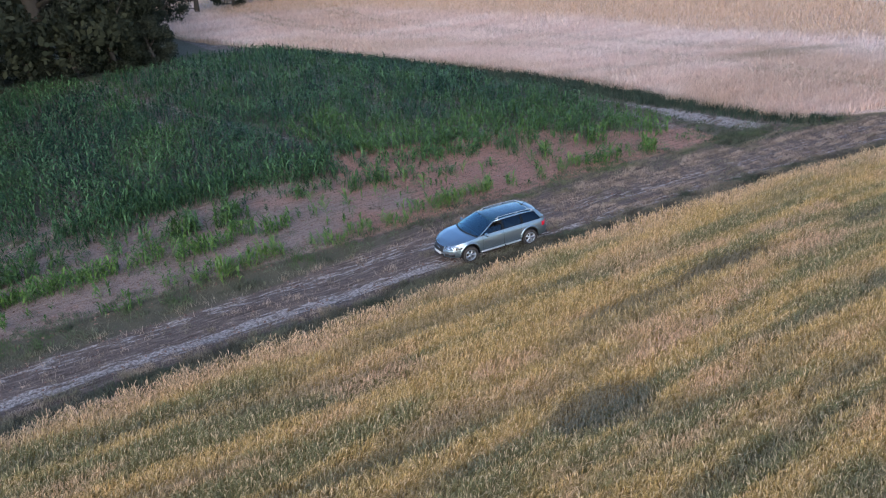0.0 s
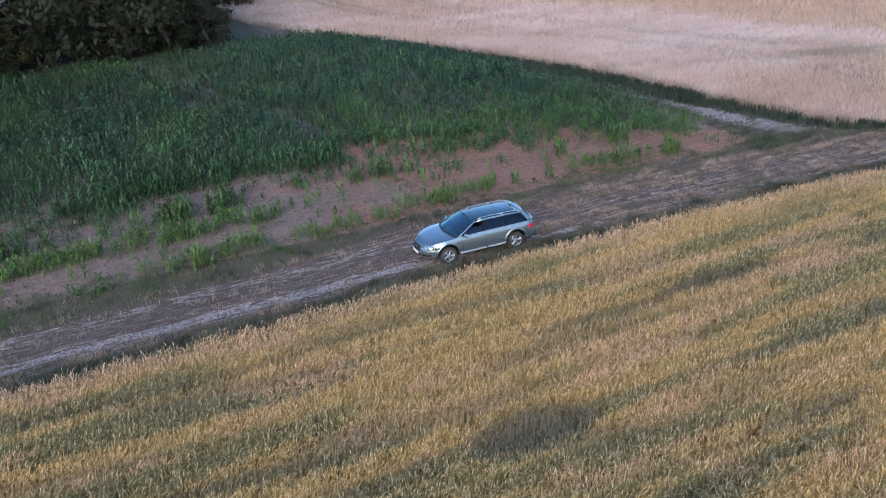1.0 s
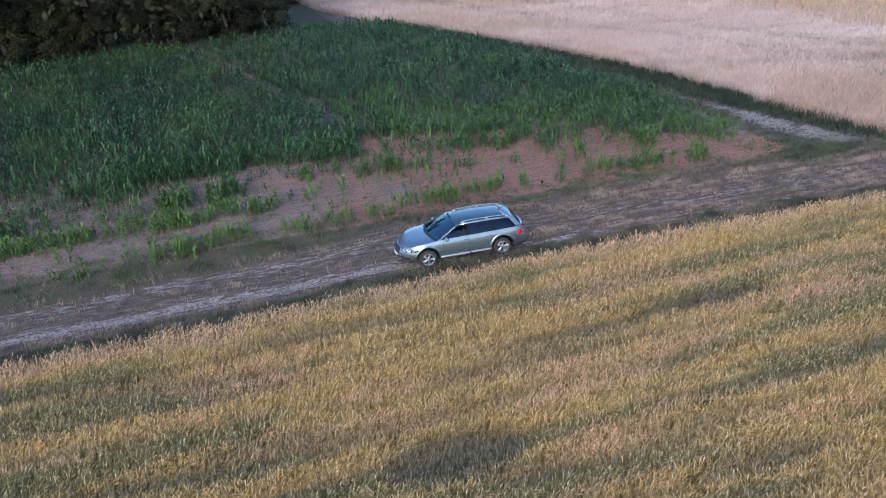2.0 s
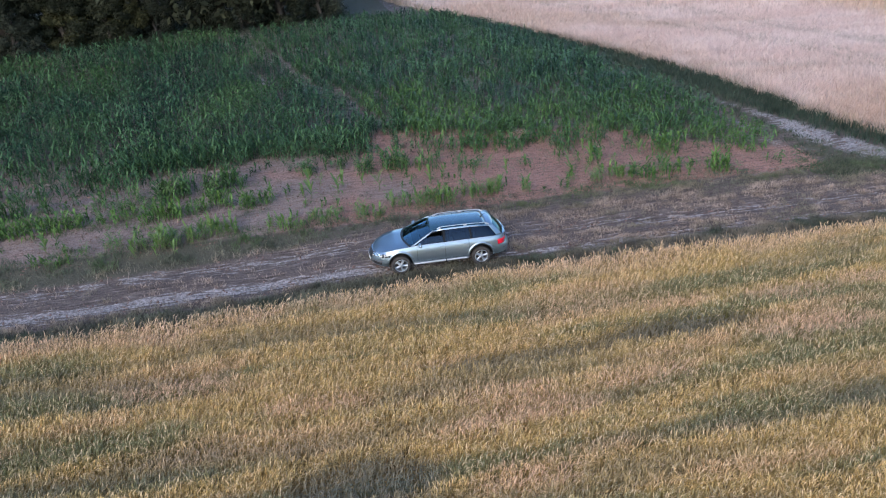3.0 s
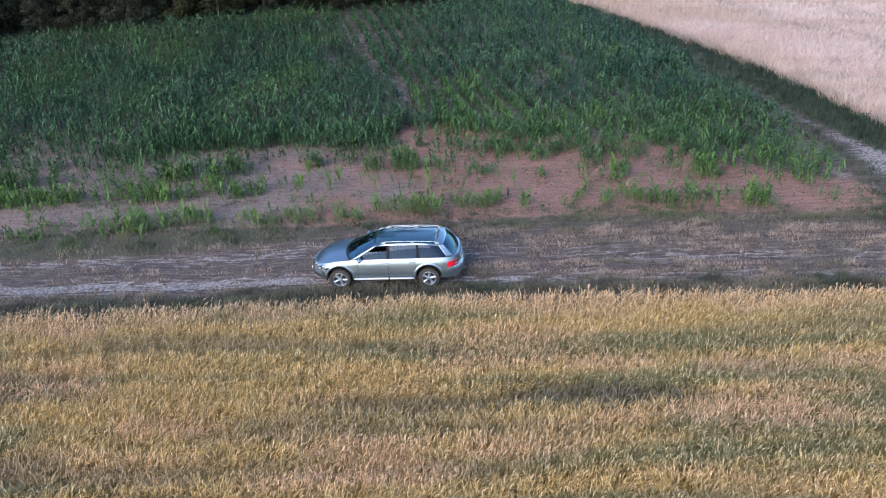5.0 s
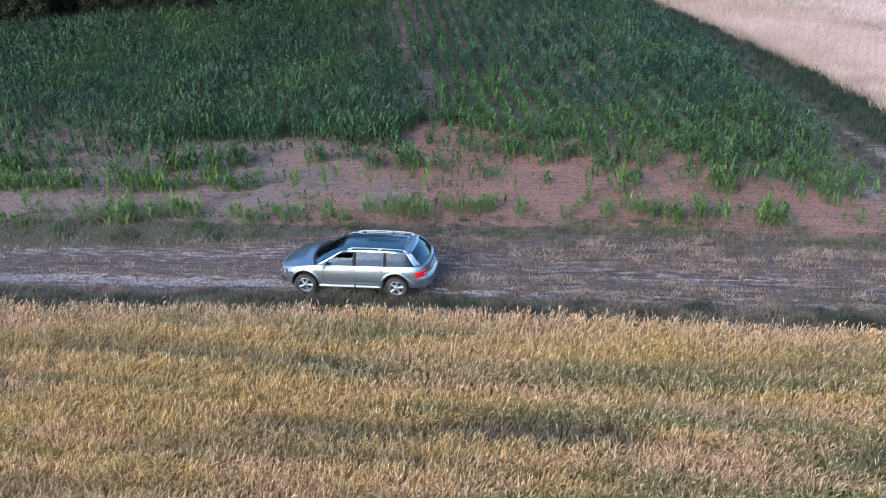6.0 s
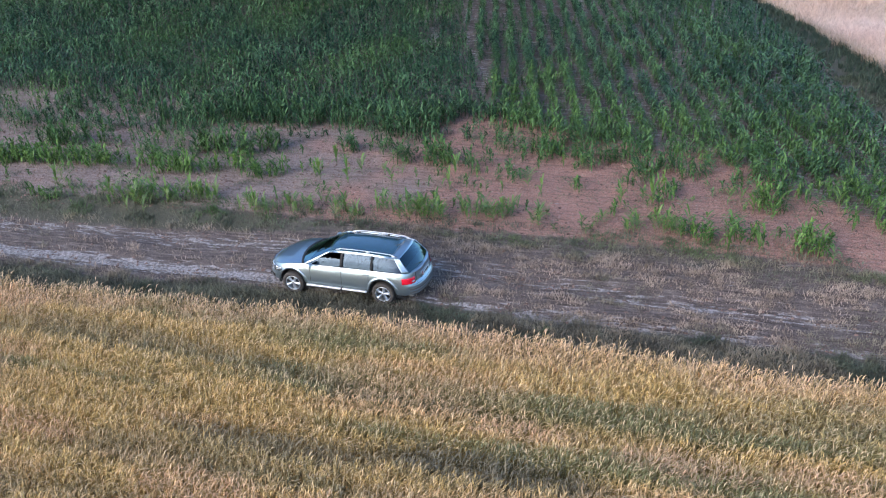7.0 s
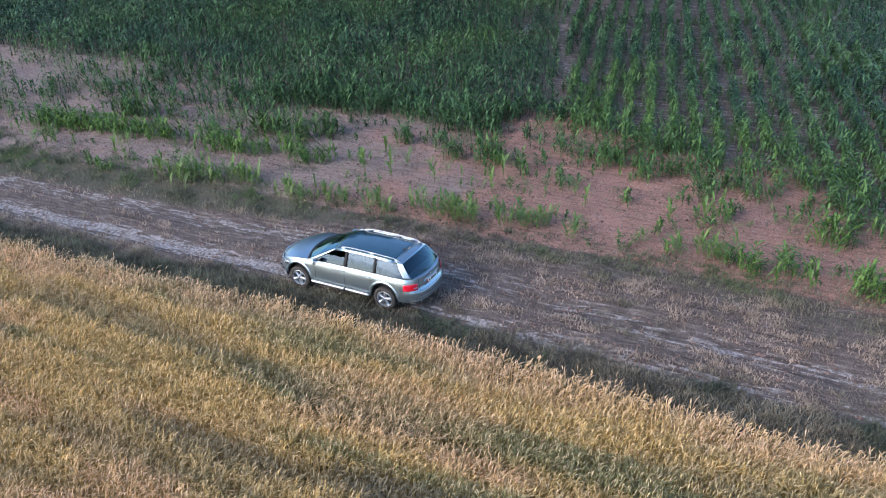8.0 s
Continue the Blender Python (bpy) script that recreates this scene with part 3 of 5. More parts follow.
far_crop = blades("far_barley", fx, fy, h, wide, 0.7, MAT_FAR_EAR, {"sparse": np.maximum(tram * (1 - 0.6 * golden), edge_green), "golden": golden})
tagged(far_crop, "pale ripe barley field with faint tractor lines", "barley field", kind="stuff")


# maize
def leaf_strip(n, length, width, rise, droop, stations=4):
    """Profiles of n arching leaves in their own plane: how far out, how high, how wide, at each station."""
    s = np.linspace(0, 1, stations)[None, :]
    out = length[:, None] * (s * 0.9 - 0.12 * s ** 3)
    up = length[:, None] * (rise[:, None] * s * 1.25 - droop[:, None] * s ** 2.2)
    w = width[:, None] * np.interp(s, [0, 0.3, 0.65, 1.0], [0.55, 1.0, 0.75, 0.02])
    return out, up, w


def maize_stand(name, x, y, height, young, leaves=8, big=1.0, long=1.0, rise=1.0):
    """Many maize plants in one mesh: stalk and arching leaves."""
    n = len(x)
    z = land(x, y)
    VV, FF, young_v, shade_v, count = [], [], [], [], 0
    shade = rng.random(n)
    ang = rng.uniform(0, 2 * np.pi, n)
    w = 0.012 + 0.006 * height
    S = np.empty((n, 4, 3), np.float32)
    for j, a in enumerate((0.0, 2.1, 4.2)):
        S[:, j] = np.stack([x + w * np.cos(ang + a), y + w * np.sin(ang + a), z - 0.02], -1)
    S[:, 3] = np.stack([x + rng.normal(0, 0.03, n), y + rng.normal(0, 0.03, n), z + height * 0.92], -1)
    VV.append(S.reshape(-1, 3))
    b = (np.arange(n) * 4)[:, None]
    tri = np.concatenate([b + np.array([0, 1, 3]), b + np.array([1, 2, 3]), b + np.array([2, 0, 3])], 1).reshape(-1, 3)
    FF.append(tri)
    count = 4 * n
    young_v.append(np.repeat(young, 4))
    shade_v.append(np.repeat(shade, 4))
    for i in range(leaves):
        f = (i + 0.6) / leaves
        hang = ang + (i % 2) * np.pi + rng.normal(0, 0.45, n)
        length = (0.12 + 0.80 * height) * rng.uniform(0.34, 0.52, n) * big * long * (1.15 - 0.5 * abs(f - 0.45))
        out, up, wd = leaf_strip(n, length, (0.046 + 0.022 * height) * big, rise * (rng.uniform(0.55, 1.15, n) + 0.3 * f), rng.uniform(0.75, 1.6, n))
        cx, cy = np.cos(hang)[:, None], np.sin(hang)[:, None]
        px, py = x[:, None] + cx * out, y[:, None] + cy * out
        pz = z[:, None] + (height * (0.12 + 0.78 * f))[:, None] + up
        L = np.stack([px - cy * wd / 2, py + cx * wd / 2, pz], -1)
        R = np.stack([px + cy * wd / 2, py - cx * wd / 2, pz], -1)
        P = np.stack([L, R], 2).reshape(n, 8, 3)
        VV.append(P.reshape(-1, 3))
        b = (np.arange(n) * 8)[:, None] + count
        q = np.concatenate([b + np.array([0, 1, 3, 2]), b + np.array([2, 3, 5, 4]), b + np.array([4, 5, 7, 6])], 1)
        FF.append(q.reshape(-1, 4))
        count += 8 * n
        young_v.append(np.repeat(young, 8))
        shade_v.append(np.repeat(shade, 8))
    loops = np.concatenate([f.ravel() for f in FF])
    sizes = np.concatenate([np.full(len(f), f.shape[1]) for f in FF])
    starts = np.concatenate([[0], np.cumsum(sizes)[:-1]])
    me = mesh_from(name, np.concatenate(VV), loops, starts, [MAT_MAIZE], attrs={"young": np.concatenate(young_v), "shade": np.concatenate(shade_v)}, flat=True)
    return new(name, me)


def drill(ox, oy, ux, uy, length, across, row=0.75, gap=0.22):
    """Places of plants in drill rows that run along (ux, uy)."""
    a, b = np.meshgrid(np.arange(0, length, gap), np.arange(0, across, row))
    a = a.ravel() + rng.normal(0, 0.03, a.size)
    b = b.ravel() + rng.normal(0, 0.035, b.size)
    return ox + ux * a - uy * b, oy + uy * a + ux * b


# two sowings meet along a slanting strip: rows along the road, and rows that run away from it
px1, py1 = drill(-46, WEST_FRONT, 1, 0, 66, 34, 0.88, 0.16)
px4, py4 = drill(-46, 33.0, 1, 0, 43, 8.6, 0.75, 0.30)
px2, py2 = drill(42.8, 32, -0.242, 0.970, 55, 40, 0.85, 0.15)


in1 = px1 < seam_x(py1) - 0.05
in2 = (px2 >= seam_x(py2) + 0.10) & (rng.random(len(px2)) < smooth(py2 - east_front(px2) + 1.2 * lumps(px2, py2, 0.9), -2.4, 2.6))
in4 = (px4 < -2.6 + 0.8 * lumps(px4, py4, 0.7)) & (rng.random(len(px4)) < 0.62 + 0.5 * lumps(px4, py4, 0.6, 4.0))
px, py = np.concatenate([px1[in1], px2[in2], px4[in4]]), np.concatenate([py1[in1], py2[in2], py4[in4]])
py = py + 0.05 * lumps(px, py, 0.7)
px = px + 0.09 * lumps(px, py, 0.9, 4.0) + rng.normal(0, 0.06, len(px))
ok = (px < maize_right(py) - 0.2) & (py > verge(px) + 0.75) & (py < maize_back(px) - 0.6)
px, py = px[ok], py[ok]
left = px < seam_x(py)
thin = np.maximum(bare(px, py) * (py > 42.0), strips(px, py))
height = np.where(left, 1.08 - 0.30 * (py < 42.0), 0.62 + 0.22 * smooth(py - east_front(px), 0, 9) + 0.06 * smooth(px + 0.25 * (py - 40), 26, 30)) + 0.09 * lumps(px, py, 0.45) + rng.normal(0, 0.05, len(px))
height = height - 0.25 * smooth(px - seam_x(py), -2.5, -0.4) * left
keep = rng.random(len(px)) > np.maximum(0.75 * thin, 0.12 + 0.22 * lumps(px, py, 1.1, 5.0) * ~left)
height = height * (1 - 0.30 * thin) * (1 - 0.15 * np.exp(-((px - seam_x(py)) / 0.9) ** 2))
keep &= ~((py > 58) & (rng.random(len(px)) < 0.12)) & (height > 0.2) & ((px > -30) | (rng.random(len(px)) < 0.4))
px, py, height, left = px[keep], py[keep], height[keep], left[keep]
young = np.where(left, np.clip(0.10 + 0.25 * lumps(px, py, 0.35, 3.0) + 0.25 * (py < 42), 0, 1), np.clip(0.62 - 0.55 * smooth(py - east_front(px), 0, 9) + 0.25 * lumps(px, py, 0.5, 3.0), 0, 1))

# the patchy front rows: from, to, how far out, plants for each metre, height
ROW_A = [(2.5, 4.8, 30.3, 3, 0.5), (5.1, 5.7, 30.9, 6, 0.6), (6.1, 6.7, 30.6, 7, 0.65), (7.0, 7.9, 30.5, 11, 0.9), (8.1, 8.7, 30.8, 10, 0.8), (8.7, 10.0, 31.3, 10, 0.8),
         (11.1, 12.6, 30.8, 7, 0.62), (12.7, 13.9, 31.1, 8, 0.7), (13.8, 14.2, 31.8, 6, 0.6), (14.6, 15.0, 31.2, 11, 0.7), (15.2, 15.7, 31.0, 7, 0.62), (15.9, 16.8, 31.5, 7, 0.68),
         (17.0, 18.5, 31.3, 10, 0.8), (18.9, 19.1, 31.8, 9, 0.68), (19.2, 20.2, 31.8, 10, 0.74), (20.1, 20.7, 32.0, 9, 0.7), (21.4, 21.7, 31.5, 12, 0.66), (23.4, 23.7, 31.9, 7, 0.6)]
ROW_B = [(24.3, 24.8, 31.5, 9, 0.8), (25.2, 25.8, 31.9, 10, 0.66), (25.7, 26.5, 31.6, 9, 0.7), (26.6, 27.0, 31.5, 11, 0.8), (27.3, 27.8, 31.6, 11, 0.76), (28.0, 28.4, 31.6, 8, 0.62),
         (28.7, 29.1, 31.9, 4, 0.45), (29.3, 30.3, 31.2, 10, 0.95), (-3.5, 0.5, 33.3, 10, 0.8), (0.5, 1.7, 33.3, 10, 0.85), (1.7, 2.9, 33.5, 9, 0.74), (3.0, 4.0, 33.6, 10, 0.8),
         (4.3, 5.8, 33.8, 6, 0.62), (6.1, 7.8, 33.3, 9, 0.84), (7.9, 8.7, 33.6, 7, 0.76), (8.7, 9.8, 34.0, 7, 0.8), (10.0, 10.6, 33.5, 9, 0.9), (10.8, 11.4, 33.8, 7, 0.8)]
ROW_C = [(-0.9, 0.5, 35.4, 9, 0.95), (0.6, 1.2, 35.6, 6, 0.9), (1.7, 2.2, 35.7, 5, 0.85), (2.5, 3.3, 35.9, 2, 0.75), (5.3, 5.7, 36.1, 5, 0.75), (6.4, 6.7, 35.8, 6, 0.95),
         (6.7, 7.7, 35.8, 10, 1.05), (7.6, 8.0, 36.2, 7, 0.8), (8.5, 9.3, 35.4, 9, 1.0), (9.2, 9.9, 36.5, 10, 1.0), (12.6, 13.2, 36.7, 8, 0.76), (13.7, 13.8, 36.7, 6, 0.6),
         (14.2, 14.6, 36.9, 7, 0.6), (16.2, 17.3, 36.2, 9, 0.95), (15.0, 15.8, 35.8, 7, 0.75), (15.7, 15.9, 37.7, 6, 0.7), (17.0, 17.4, 38.6, 6, 0.8)]
ROW_E = [(25.1, 25.7, 34.1, 9, 0.72), (25.3, 26.8, 36.4, 6, 0.75), (27.1, 27.8, 37.7, 9, 0.9), (28.1, 29.3, 36.4, 9, 0.95), (28.1, 29.1, 34.1, 10, 0.95), (28.2, 28.9, 39.2, 8, 0.8),
         (30.8, 31.7, 35.6, 7, 0.85), (20.5, 20.7, 37.8, 6, 1.0), (21.6, 22.7, 36.9, 3, 0.75), (22.9, 23.5, 37.2, 3, 0.75), (24.0, 24.6, 38.2, 8, 0.8), (25.0, 27.0, 38.2, 4, 0.75),
         (30.0, 30.6, 38.0, 6, 0.85), (24.0, 24.9, 36.0, 10, 0.7), (19.4, 20.5, 35.1, 6, 0.6), (18.4, 19.1, 37.8, 5, 0.7), (22.1, 22.5, 34.3, 5, 0.62), (18.8, 19.0, 38.9, 6, 0.9)]
ROW_D = [(-3.4, -1.6, 39.6, 6, 0.85), (-1.0, 1.8, 39.8, 4, 0.8), (2.3, 5.4, 39.0, 8, 0.95), (5.2, 7.9, 39.3, 9, 0.95), (7.9, 10.5, 39.3, 9, 0.95), (10.8, 13.1, 39.4, 7, 0.9),
         (13.2, 15.9, 39.2, 8, 0.95), (-4.0, 3.0, 41.2, 4, 0.9), (3.0, 10.5, 40.4, 7, 1.0), (10.5, 16.2, 40.4, 7, 1.0), (13.4, 16.0, 38.4, 3, 0.75), (18.4, 21.0, 40.4, 5, 0.75),
         (20.8, 24.5, 39.2, 5, 0.75), (4.0, 16.4, 41.4, 4, 1.0), (-4.0, 6.0, 37.6, 3, 0.75), (17.2, 19.0, 42.0, 4, 0.7), (19.0, 24.0, 37.4, 2.5, 0.7)]
LONE = [(12.6, 33.9), (13.0, 33.6), (12.9, 35.2), (13.3, 35.0), (14.1, 33.6), (14.3, 34.4), (15.2, 34.5), (15.8, 33.6), (15.9, 34.5), (16.4, 34.5), (17.9, 33.6), (17.8, 35.1),
        (17.3, 35.7), (19.9, 33.7), (25.0, 33.5), (26.0, 33.4), (27.4, 34.1), (27.8, 34.4), (28.3, 30.9), (5.2, 31.5), (2.8, 31.5), (5.6, 35.6), (19.3, 38.2), (19.8, 39.0),
        (25.3, 35.3), (24.0, 33.4), (18.2, 35.8), (18.6, 34.6), (22.1, 36.4), (20.9, 37.7), (25.8, 35.9), (30.2, 35.4), (30.7, 34.3), (21.2, 33.6), (20.7, 34.4), (29.6, 34.7)]


def sown(table, scatter_y=0.22, more=2.0):
    out = []
    for x0, x1, y, per_m, h_ in table:
        n = max(1, round((x1 - x0) * per_m * more))
        for i in range(n):
            out.append((x0 + (x1 - x0) * (i + rng.uniform(0.1, 0.9)) / n, y + rng.normal(0, scatter_y), h_ * rng.uniform(0.5, 1.08)))
    return out


many = sown(ROW_A) + sown(ROW_B) + sown(ROW_C, 0.28, 2.6) + sown(ROW_E, 0.40, 2.0)
lone = [(a + rng.normal(0, 0.05), b, 0.75 * rng.uniform(0.75, 1.3)) for a, b in LONE]
singles = lone + [m_ for m_ in many if 4.0 < m_[0] < 30 and m_[1] < 36.5][:255]
small = [(a, b, rng.uniform(0.2, 0.5)) for a, b in zip(*scatter(-8, 33, 31.0, 41.5, 2.2))]
small = [m_ for m_ in small if float(lumps(m_[0], m_[1], 0.9, 6.0)) > 0.1 and m_[0] < maize_right(m_[1])]
small += [(a, b, rng.uniform(0.35, 0.85)) for a, b in zip(*scatter(-8, 9, 31.0, 41.0, 4.0)) if float(lumps(a, b * 1.6, 0.8, 2.5)) > 0.25]
mid = [(a, b, rng.uniform(0.35, 0.75)) for a, b in zip(*scatter(17.0, 31.5, 34.5, 42.5, 6.0))]
mid += [(a, b, rng.uniform(0.35, 0.8)) for a, b in zip(*scatter(15.6, 19.5, 40.5, 47.0, 6.0))]
mid += [(a, b, rng.uniform(0.25, 0.5)) for a, b in zip(*scatter(12.0, 31.0, 42.5, 60.0, 2.2)) if seam_x(b) + 0.6 < a < maize_right(b) - 0.5]
small += [m_ for m_ in mid if float(lumps(m_[0], m_[1], 1.3, 2.0)) > 0.70 - 0.15 * (m_[1] - 34.5)]
stand = [m_ for m_ in many if m_ not in singles] + sown(ROW_D, 0.30, 2.4) + small
qx, qy, qh = (np.array(v_) for v_ in zip(*stand))
px, py, height = np.concatenate([px, qx]), np.concatenate([py, qy]), np.concatenate([height, qh])
young = np.concatenate([young, np.where(qy < 34.5, 1.0, np.where((qy < 37) | (qx > 18), 0.6, 0.25)) * rng.uniform(0.6, 1.0, len(qx))])
patchy = np.arange(len(px)) >= len(px) - len(qx)
rest = ~patchy
deep = rest & (py > 56)
west = rest & ~deep & (px < seam_x(py))
east = rest & ~deep & (px >= seam_x(py))
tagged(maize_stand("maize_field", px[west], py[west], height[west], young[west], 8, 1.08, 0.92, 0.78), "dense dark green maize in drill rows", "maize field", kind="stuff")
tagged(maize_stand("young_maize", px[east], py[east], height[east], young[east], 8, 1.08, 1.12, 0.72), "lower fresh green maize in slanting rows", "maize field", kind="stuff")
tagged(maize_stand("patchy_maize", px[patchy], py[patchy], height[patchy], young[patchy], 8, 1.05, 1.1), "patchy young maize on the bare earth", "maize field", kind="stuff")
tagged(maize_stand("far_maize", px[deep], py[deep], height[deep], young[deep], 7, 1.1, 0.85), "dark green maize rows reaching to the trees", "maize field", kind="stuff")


# grass of the road and verges: tufts of blades, each tuft with its own tone
def tufts(x, y, per, spread):
    """Blades in tufts: places and the tone of the tuft that each belongs to."""
    tone = np.repeat(rng.random(len(x)), per)
    x, y = np.repeat(x, per), np.repeat(y, per)
    return x + rng.normal(0, spread, len(x)), y + rng.normal(0, spread, len(y)), tone


hx, hy = (np.concatenate(v) for v in zip(scatter(-6, 44, 23.6, 33.4, 24), scatter(-6, 44, 24.1, 26.6, 22), scatter(17, 44, 24.6, 30.5, 24), scatter(-6, 33, 33.4, 41.6, 12)))
hx, hy, tone = tufts(hx, hy, 13, 0.085)
e0, e1 = near_edge(hx), verge(hx)
rutty = 0.98 * np.exp(-((hy - near_rut(hx)) / 0.40) ** 2) + 0.72 * np.exp(-((hy - far_rut(hx)) / 0.60) ** 2)
rutty = rutty * ramp(hx, [15, 21, 30], [1, 0.92, 0.8])
wider = ramp(hx, [14, 24], [0.22, 0.12])
strip = 1 - smooth(hy, e0 + 1.05 + wider + 0.4 * lumps(hx, hy, 1.2), e0 + 2.0 + wider)          # rank grass beside the barley
weeds = smooth(hy, e1 - ramp(hx, [8, 14], [1.0, 0.4]) + 0.4 * lumps(hx, hy, 1.4), e1 + 0.3) * (1 - smooth(hy, e1 + 0.9 + 0.7 * lumps(hx, hy, 0.7, 3.0), e1 + 2.0))
clump = np.clip(0.5 + 0.7 * lumps(hx, hy, 2.6, 4.0), 0, 1)
dry_bank = np.exp(-((hy - e1 + 0.7) / 0.6) ** 2)
patch = np.clip(0.68 + 0.8 * lumps(hx, hy, 1.5, 8.0), 0, 1)
green_spot = 1 - smooth(((hx - 35.2) / 2.6) ** 2 + ((hy - 30.0) / 0.9) ** 2, 0.5, 1.2)
weeds = np.maximum(weeds * patch * ramp(hx, [10, 18, 40], [1, 0.75, 0.6]), green_spot)
loose = ramp(hx, [6, 14], [0.45, 0.22]) * smooth(lumps(hx, hy, 1.7, 11.0), 0.0, 0.7) * (hy > e1 + 1.0)
in_rows = np.exp(-((hy - 31.0) / 0.45) ** 2) + np.exp(-((hy - 33.5) / 0.5) ** 2) * (hx < 12) + np.exp(-((hy - 35.8) / 0.5) ** 2) * (hx < 10.5) + np.exp(-((hy - 39.4) / 0.7) ** 2) * (hx < 16.5) + 0.7 * (hx > 17) * (hy > 33.5)
loose = np.maximum(loose, 0.75 * np.clip(in_rows, 0, 1) * smooth(lumps(hx, hy, 1.1, 6.0), -0.35, 0.5) * (hy > e1 + 0.8))
streak = np.clip(0.5 + 0.8 * lumps(hx * 0.14, hy, 6.0, 2.0), 0, 1)
dens = np.clip(0.16 + 0.40 * smooth(hx, 17.5, 22) + 0.30 * dry_bank + 0.50 * clump + 0.6 * strip + 0.6 * weeds - 0.9 * rutty, 0.03, 1)
dens = dens * np.where(strip + weeds > 0.5, 1.0, 0.35 + 1.0 * streak)
tone = np.clip(tone * 0.75 + 0.5 * (streak - 0.3), 0, 1)
dens = np.maximum(dens * (1 - smooth(hy, e1 + 1.1, e1 + 1.6)), np.maximum(loose, 0.8 * weeds)) * (hy > e0 - 0.3) * (hx < far_edge_x(hy))
keep = rng.random(len(hx)) < dens
hx, hy, tone, strip, weeds, clump, dry_bank, loose = (v[keep] for v in (hx, hy, tone, strip, weeds, clump, dry_bank, loose))
hh = 0.05 + 0.05 * dry_bank + 0.07 * clump + 0.07 * strip + 0.10 * weeds + 0.05 * (tone > 0.7)
hh = hh * rng.uniform(0.6, 1.35, len(hx)) * ramp(hx, [17, 21], [0.9, 0.62])
olive = np.clip(0.55 * smooth(lumps(hx, hy, 0.8, 5.0), 0.2, 0.8) + 0.8 * smooth(hy, verge(hx) - 0.9 + 0.5 * lumps(hx, hy, 1.1), verge(hx) - 0.1) * (1 - 0.8 * smooth(hx, 12, 20)), 0, 1)
tone = np.clip(tone * (1 - 0.25 * strip) + 0.3 * strip * lumps(hx, hy, 1.3, 6.0), 0, 1)
verge_g = blades("road_grass", hx, hy, hh, 0.019, 0.9, MAT_GRASS, {"green": np.clip(strip * ramp(hx, [15, 23], [0.85, 0.55]) + weeds * 0.75 + olive + 0.5 * (loose > 0), 0, 1), "fresh": np.maximum(weeds, 0.55 * (loose > 0.2)) * np.clip(0.40 + lumps(hx, hy, 0.9, 1.0), 0, 1) * 0.9, "tone": tone, "rank": hx * 0})
tagged(verge_g, "tufts of dry grass between the ruts, greener at the edges", "grass", kind="stuff")

sx, sy = (np.concatenate(v) for v in zip(scatter(24, 44, 28.5, 50, 16), scatter(20, 38, 50, 78, 8), scatter(-30, 24, 58, 80, 4)))
sx, sy, tone = tufts(sx, sy, 11, 0.10)
on = ((sx > maize_right(sy) + 0.1) & (sx < far_edge_x(sy) + 0.3) & (sy > verge(sx) - 0.4)) | ((sy > maize_back(sx) - 0.5) & (sx < 22))
tr = np.exp(-((sx - track_x(sy)) / ramp(sy, [30, 34, 40, 60], [1.3, 1.05, 0.5, 0.25])) ** 2) * ramp(sy, [36, 41, 50], [1, 0.55, 0.2])
bank = smooth(sx, far_edge_x(sy) - 2.6 + 0.3 * lumps(sx, sy, 1.0), far_edge_x(sy) - 1.5)
on &= rng.random(len(sx)) > tr * 1.05
sx, sy, bank, tone = sx[on], sy[on], bank[on], tone[on]
sh = (0.10 + 0.20 * bank + 0.10 * np.clip(lumps(sx, sy, 1.0), 0, 1)) * rng.uniform(0.6, 1.3, len(sx))
bank_g = blades("bank_grass", sx, sy, sh, 0.034, 0.6, MAT_GRASS, {"green": np.clip(0.85 + 0.40 * bank, 0, 1), "fresh": 0.30 * np.clip(lumps(sx, sy, 0.8, 2.0), 0, 1) * (1 - bank), "tone": tone, "rank": np.maximum(bank, 0.55)})
tagged(bank_g, "rank dark grass along the side track", "grass", kind="stuff")


# clods and stones on the bare earth and in the ruts
cx, cy = (np.concatenate(v) for v in zip(scatter(-6, 34, 30.2, 40, 75), scatter(-6, 42, 25.2, 30.2, 75), scatter(32, 39, 29, 38, 50)))
lie = np.maximum(bare(cx, cy), 0.35) * (cy > verge(cx) + 0.3) + 0.8 * (np.exp(-((cy - near_rut(cx)) / 0.5) ** 2) + np.exp(-((cy - far_rut(cx)) / 0.7) ** 2)) * (cy <= verge(cx))
lie = np.maximum(lie, np.exp(-((cx - track_x(cy)) / 1.0) ** 2) * (cy > 29))
keep = (rng.random(len(cx)) < lie * 0.45) & (cx < far_edge_x(cy))
cx, cy = cx[keep], cy[keep]
n = len(cx)
size = 0.012 + 0.050 * rng.random(n) ** 2.5
corners = np.array([(1, 0, 0), (0, 1, 0), (-1, 0, 0), (0, -1, 0), (0, 0, 0.75), (0, 0, -0.4)])
P = corners[None] * size[:, None, None] * rng.uniform(0.6, 1.4, (n, 6, 3)) + rng.normal(0, 0.15, (n, 6, 3)) * size[:, None, None]
P = P + np.stack([cx, cy, land(cx, cy)], -1)[:, None, :]
faces = np.array([(0, 1, 4), (1, 2, 4), (2, 3, 4), (3, 0, 4), (1, 0, 5), (2, 1, 5), (3, 2, 5), (0, 3, 5)])
F = (np.arange(n) * 6)[:, None, None] + faces[None]
clods = new("soil_clods", mesh_from("soil_clods", P.reshape(-1, 3), F.ravel(), np.arange(n * 8) * 3, [MAT_CLOD], flat=True))
tagged(clods, "small clods and stones on the bare earth", "clods", kind="stuff")

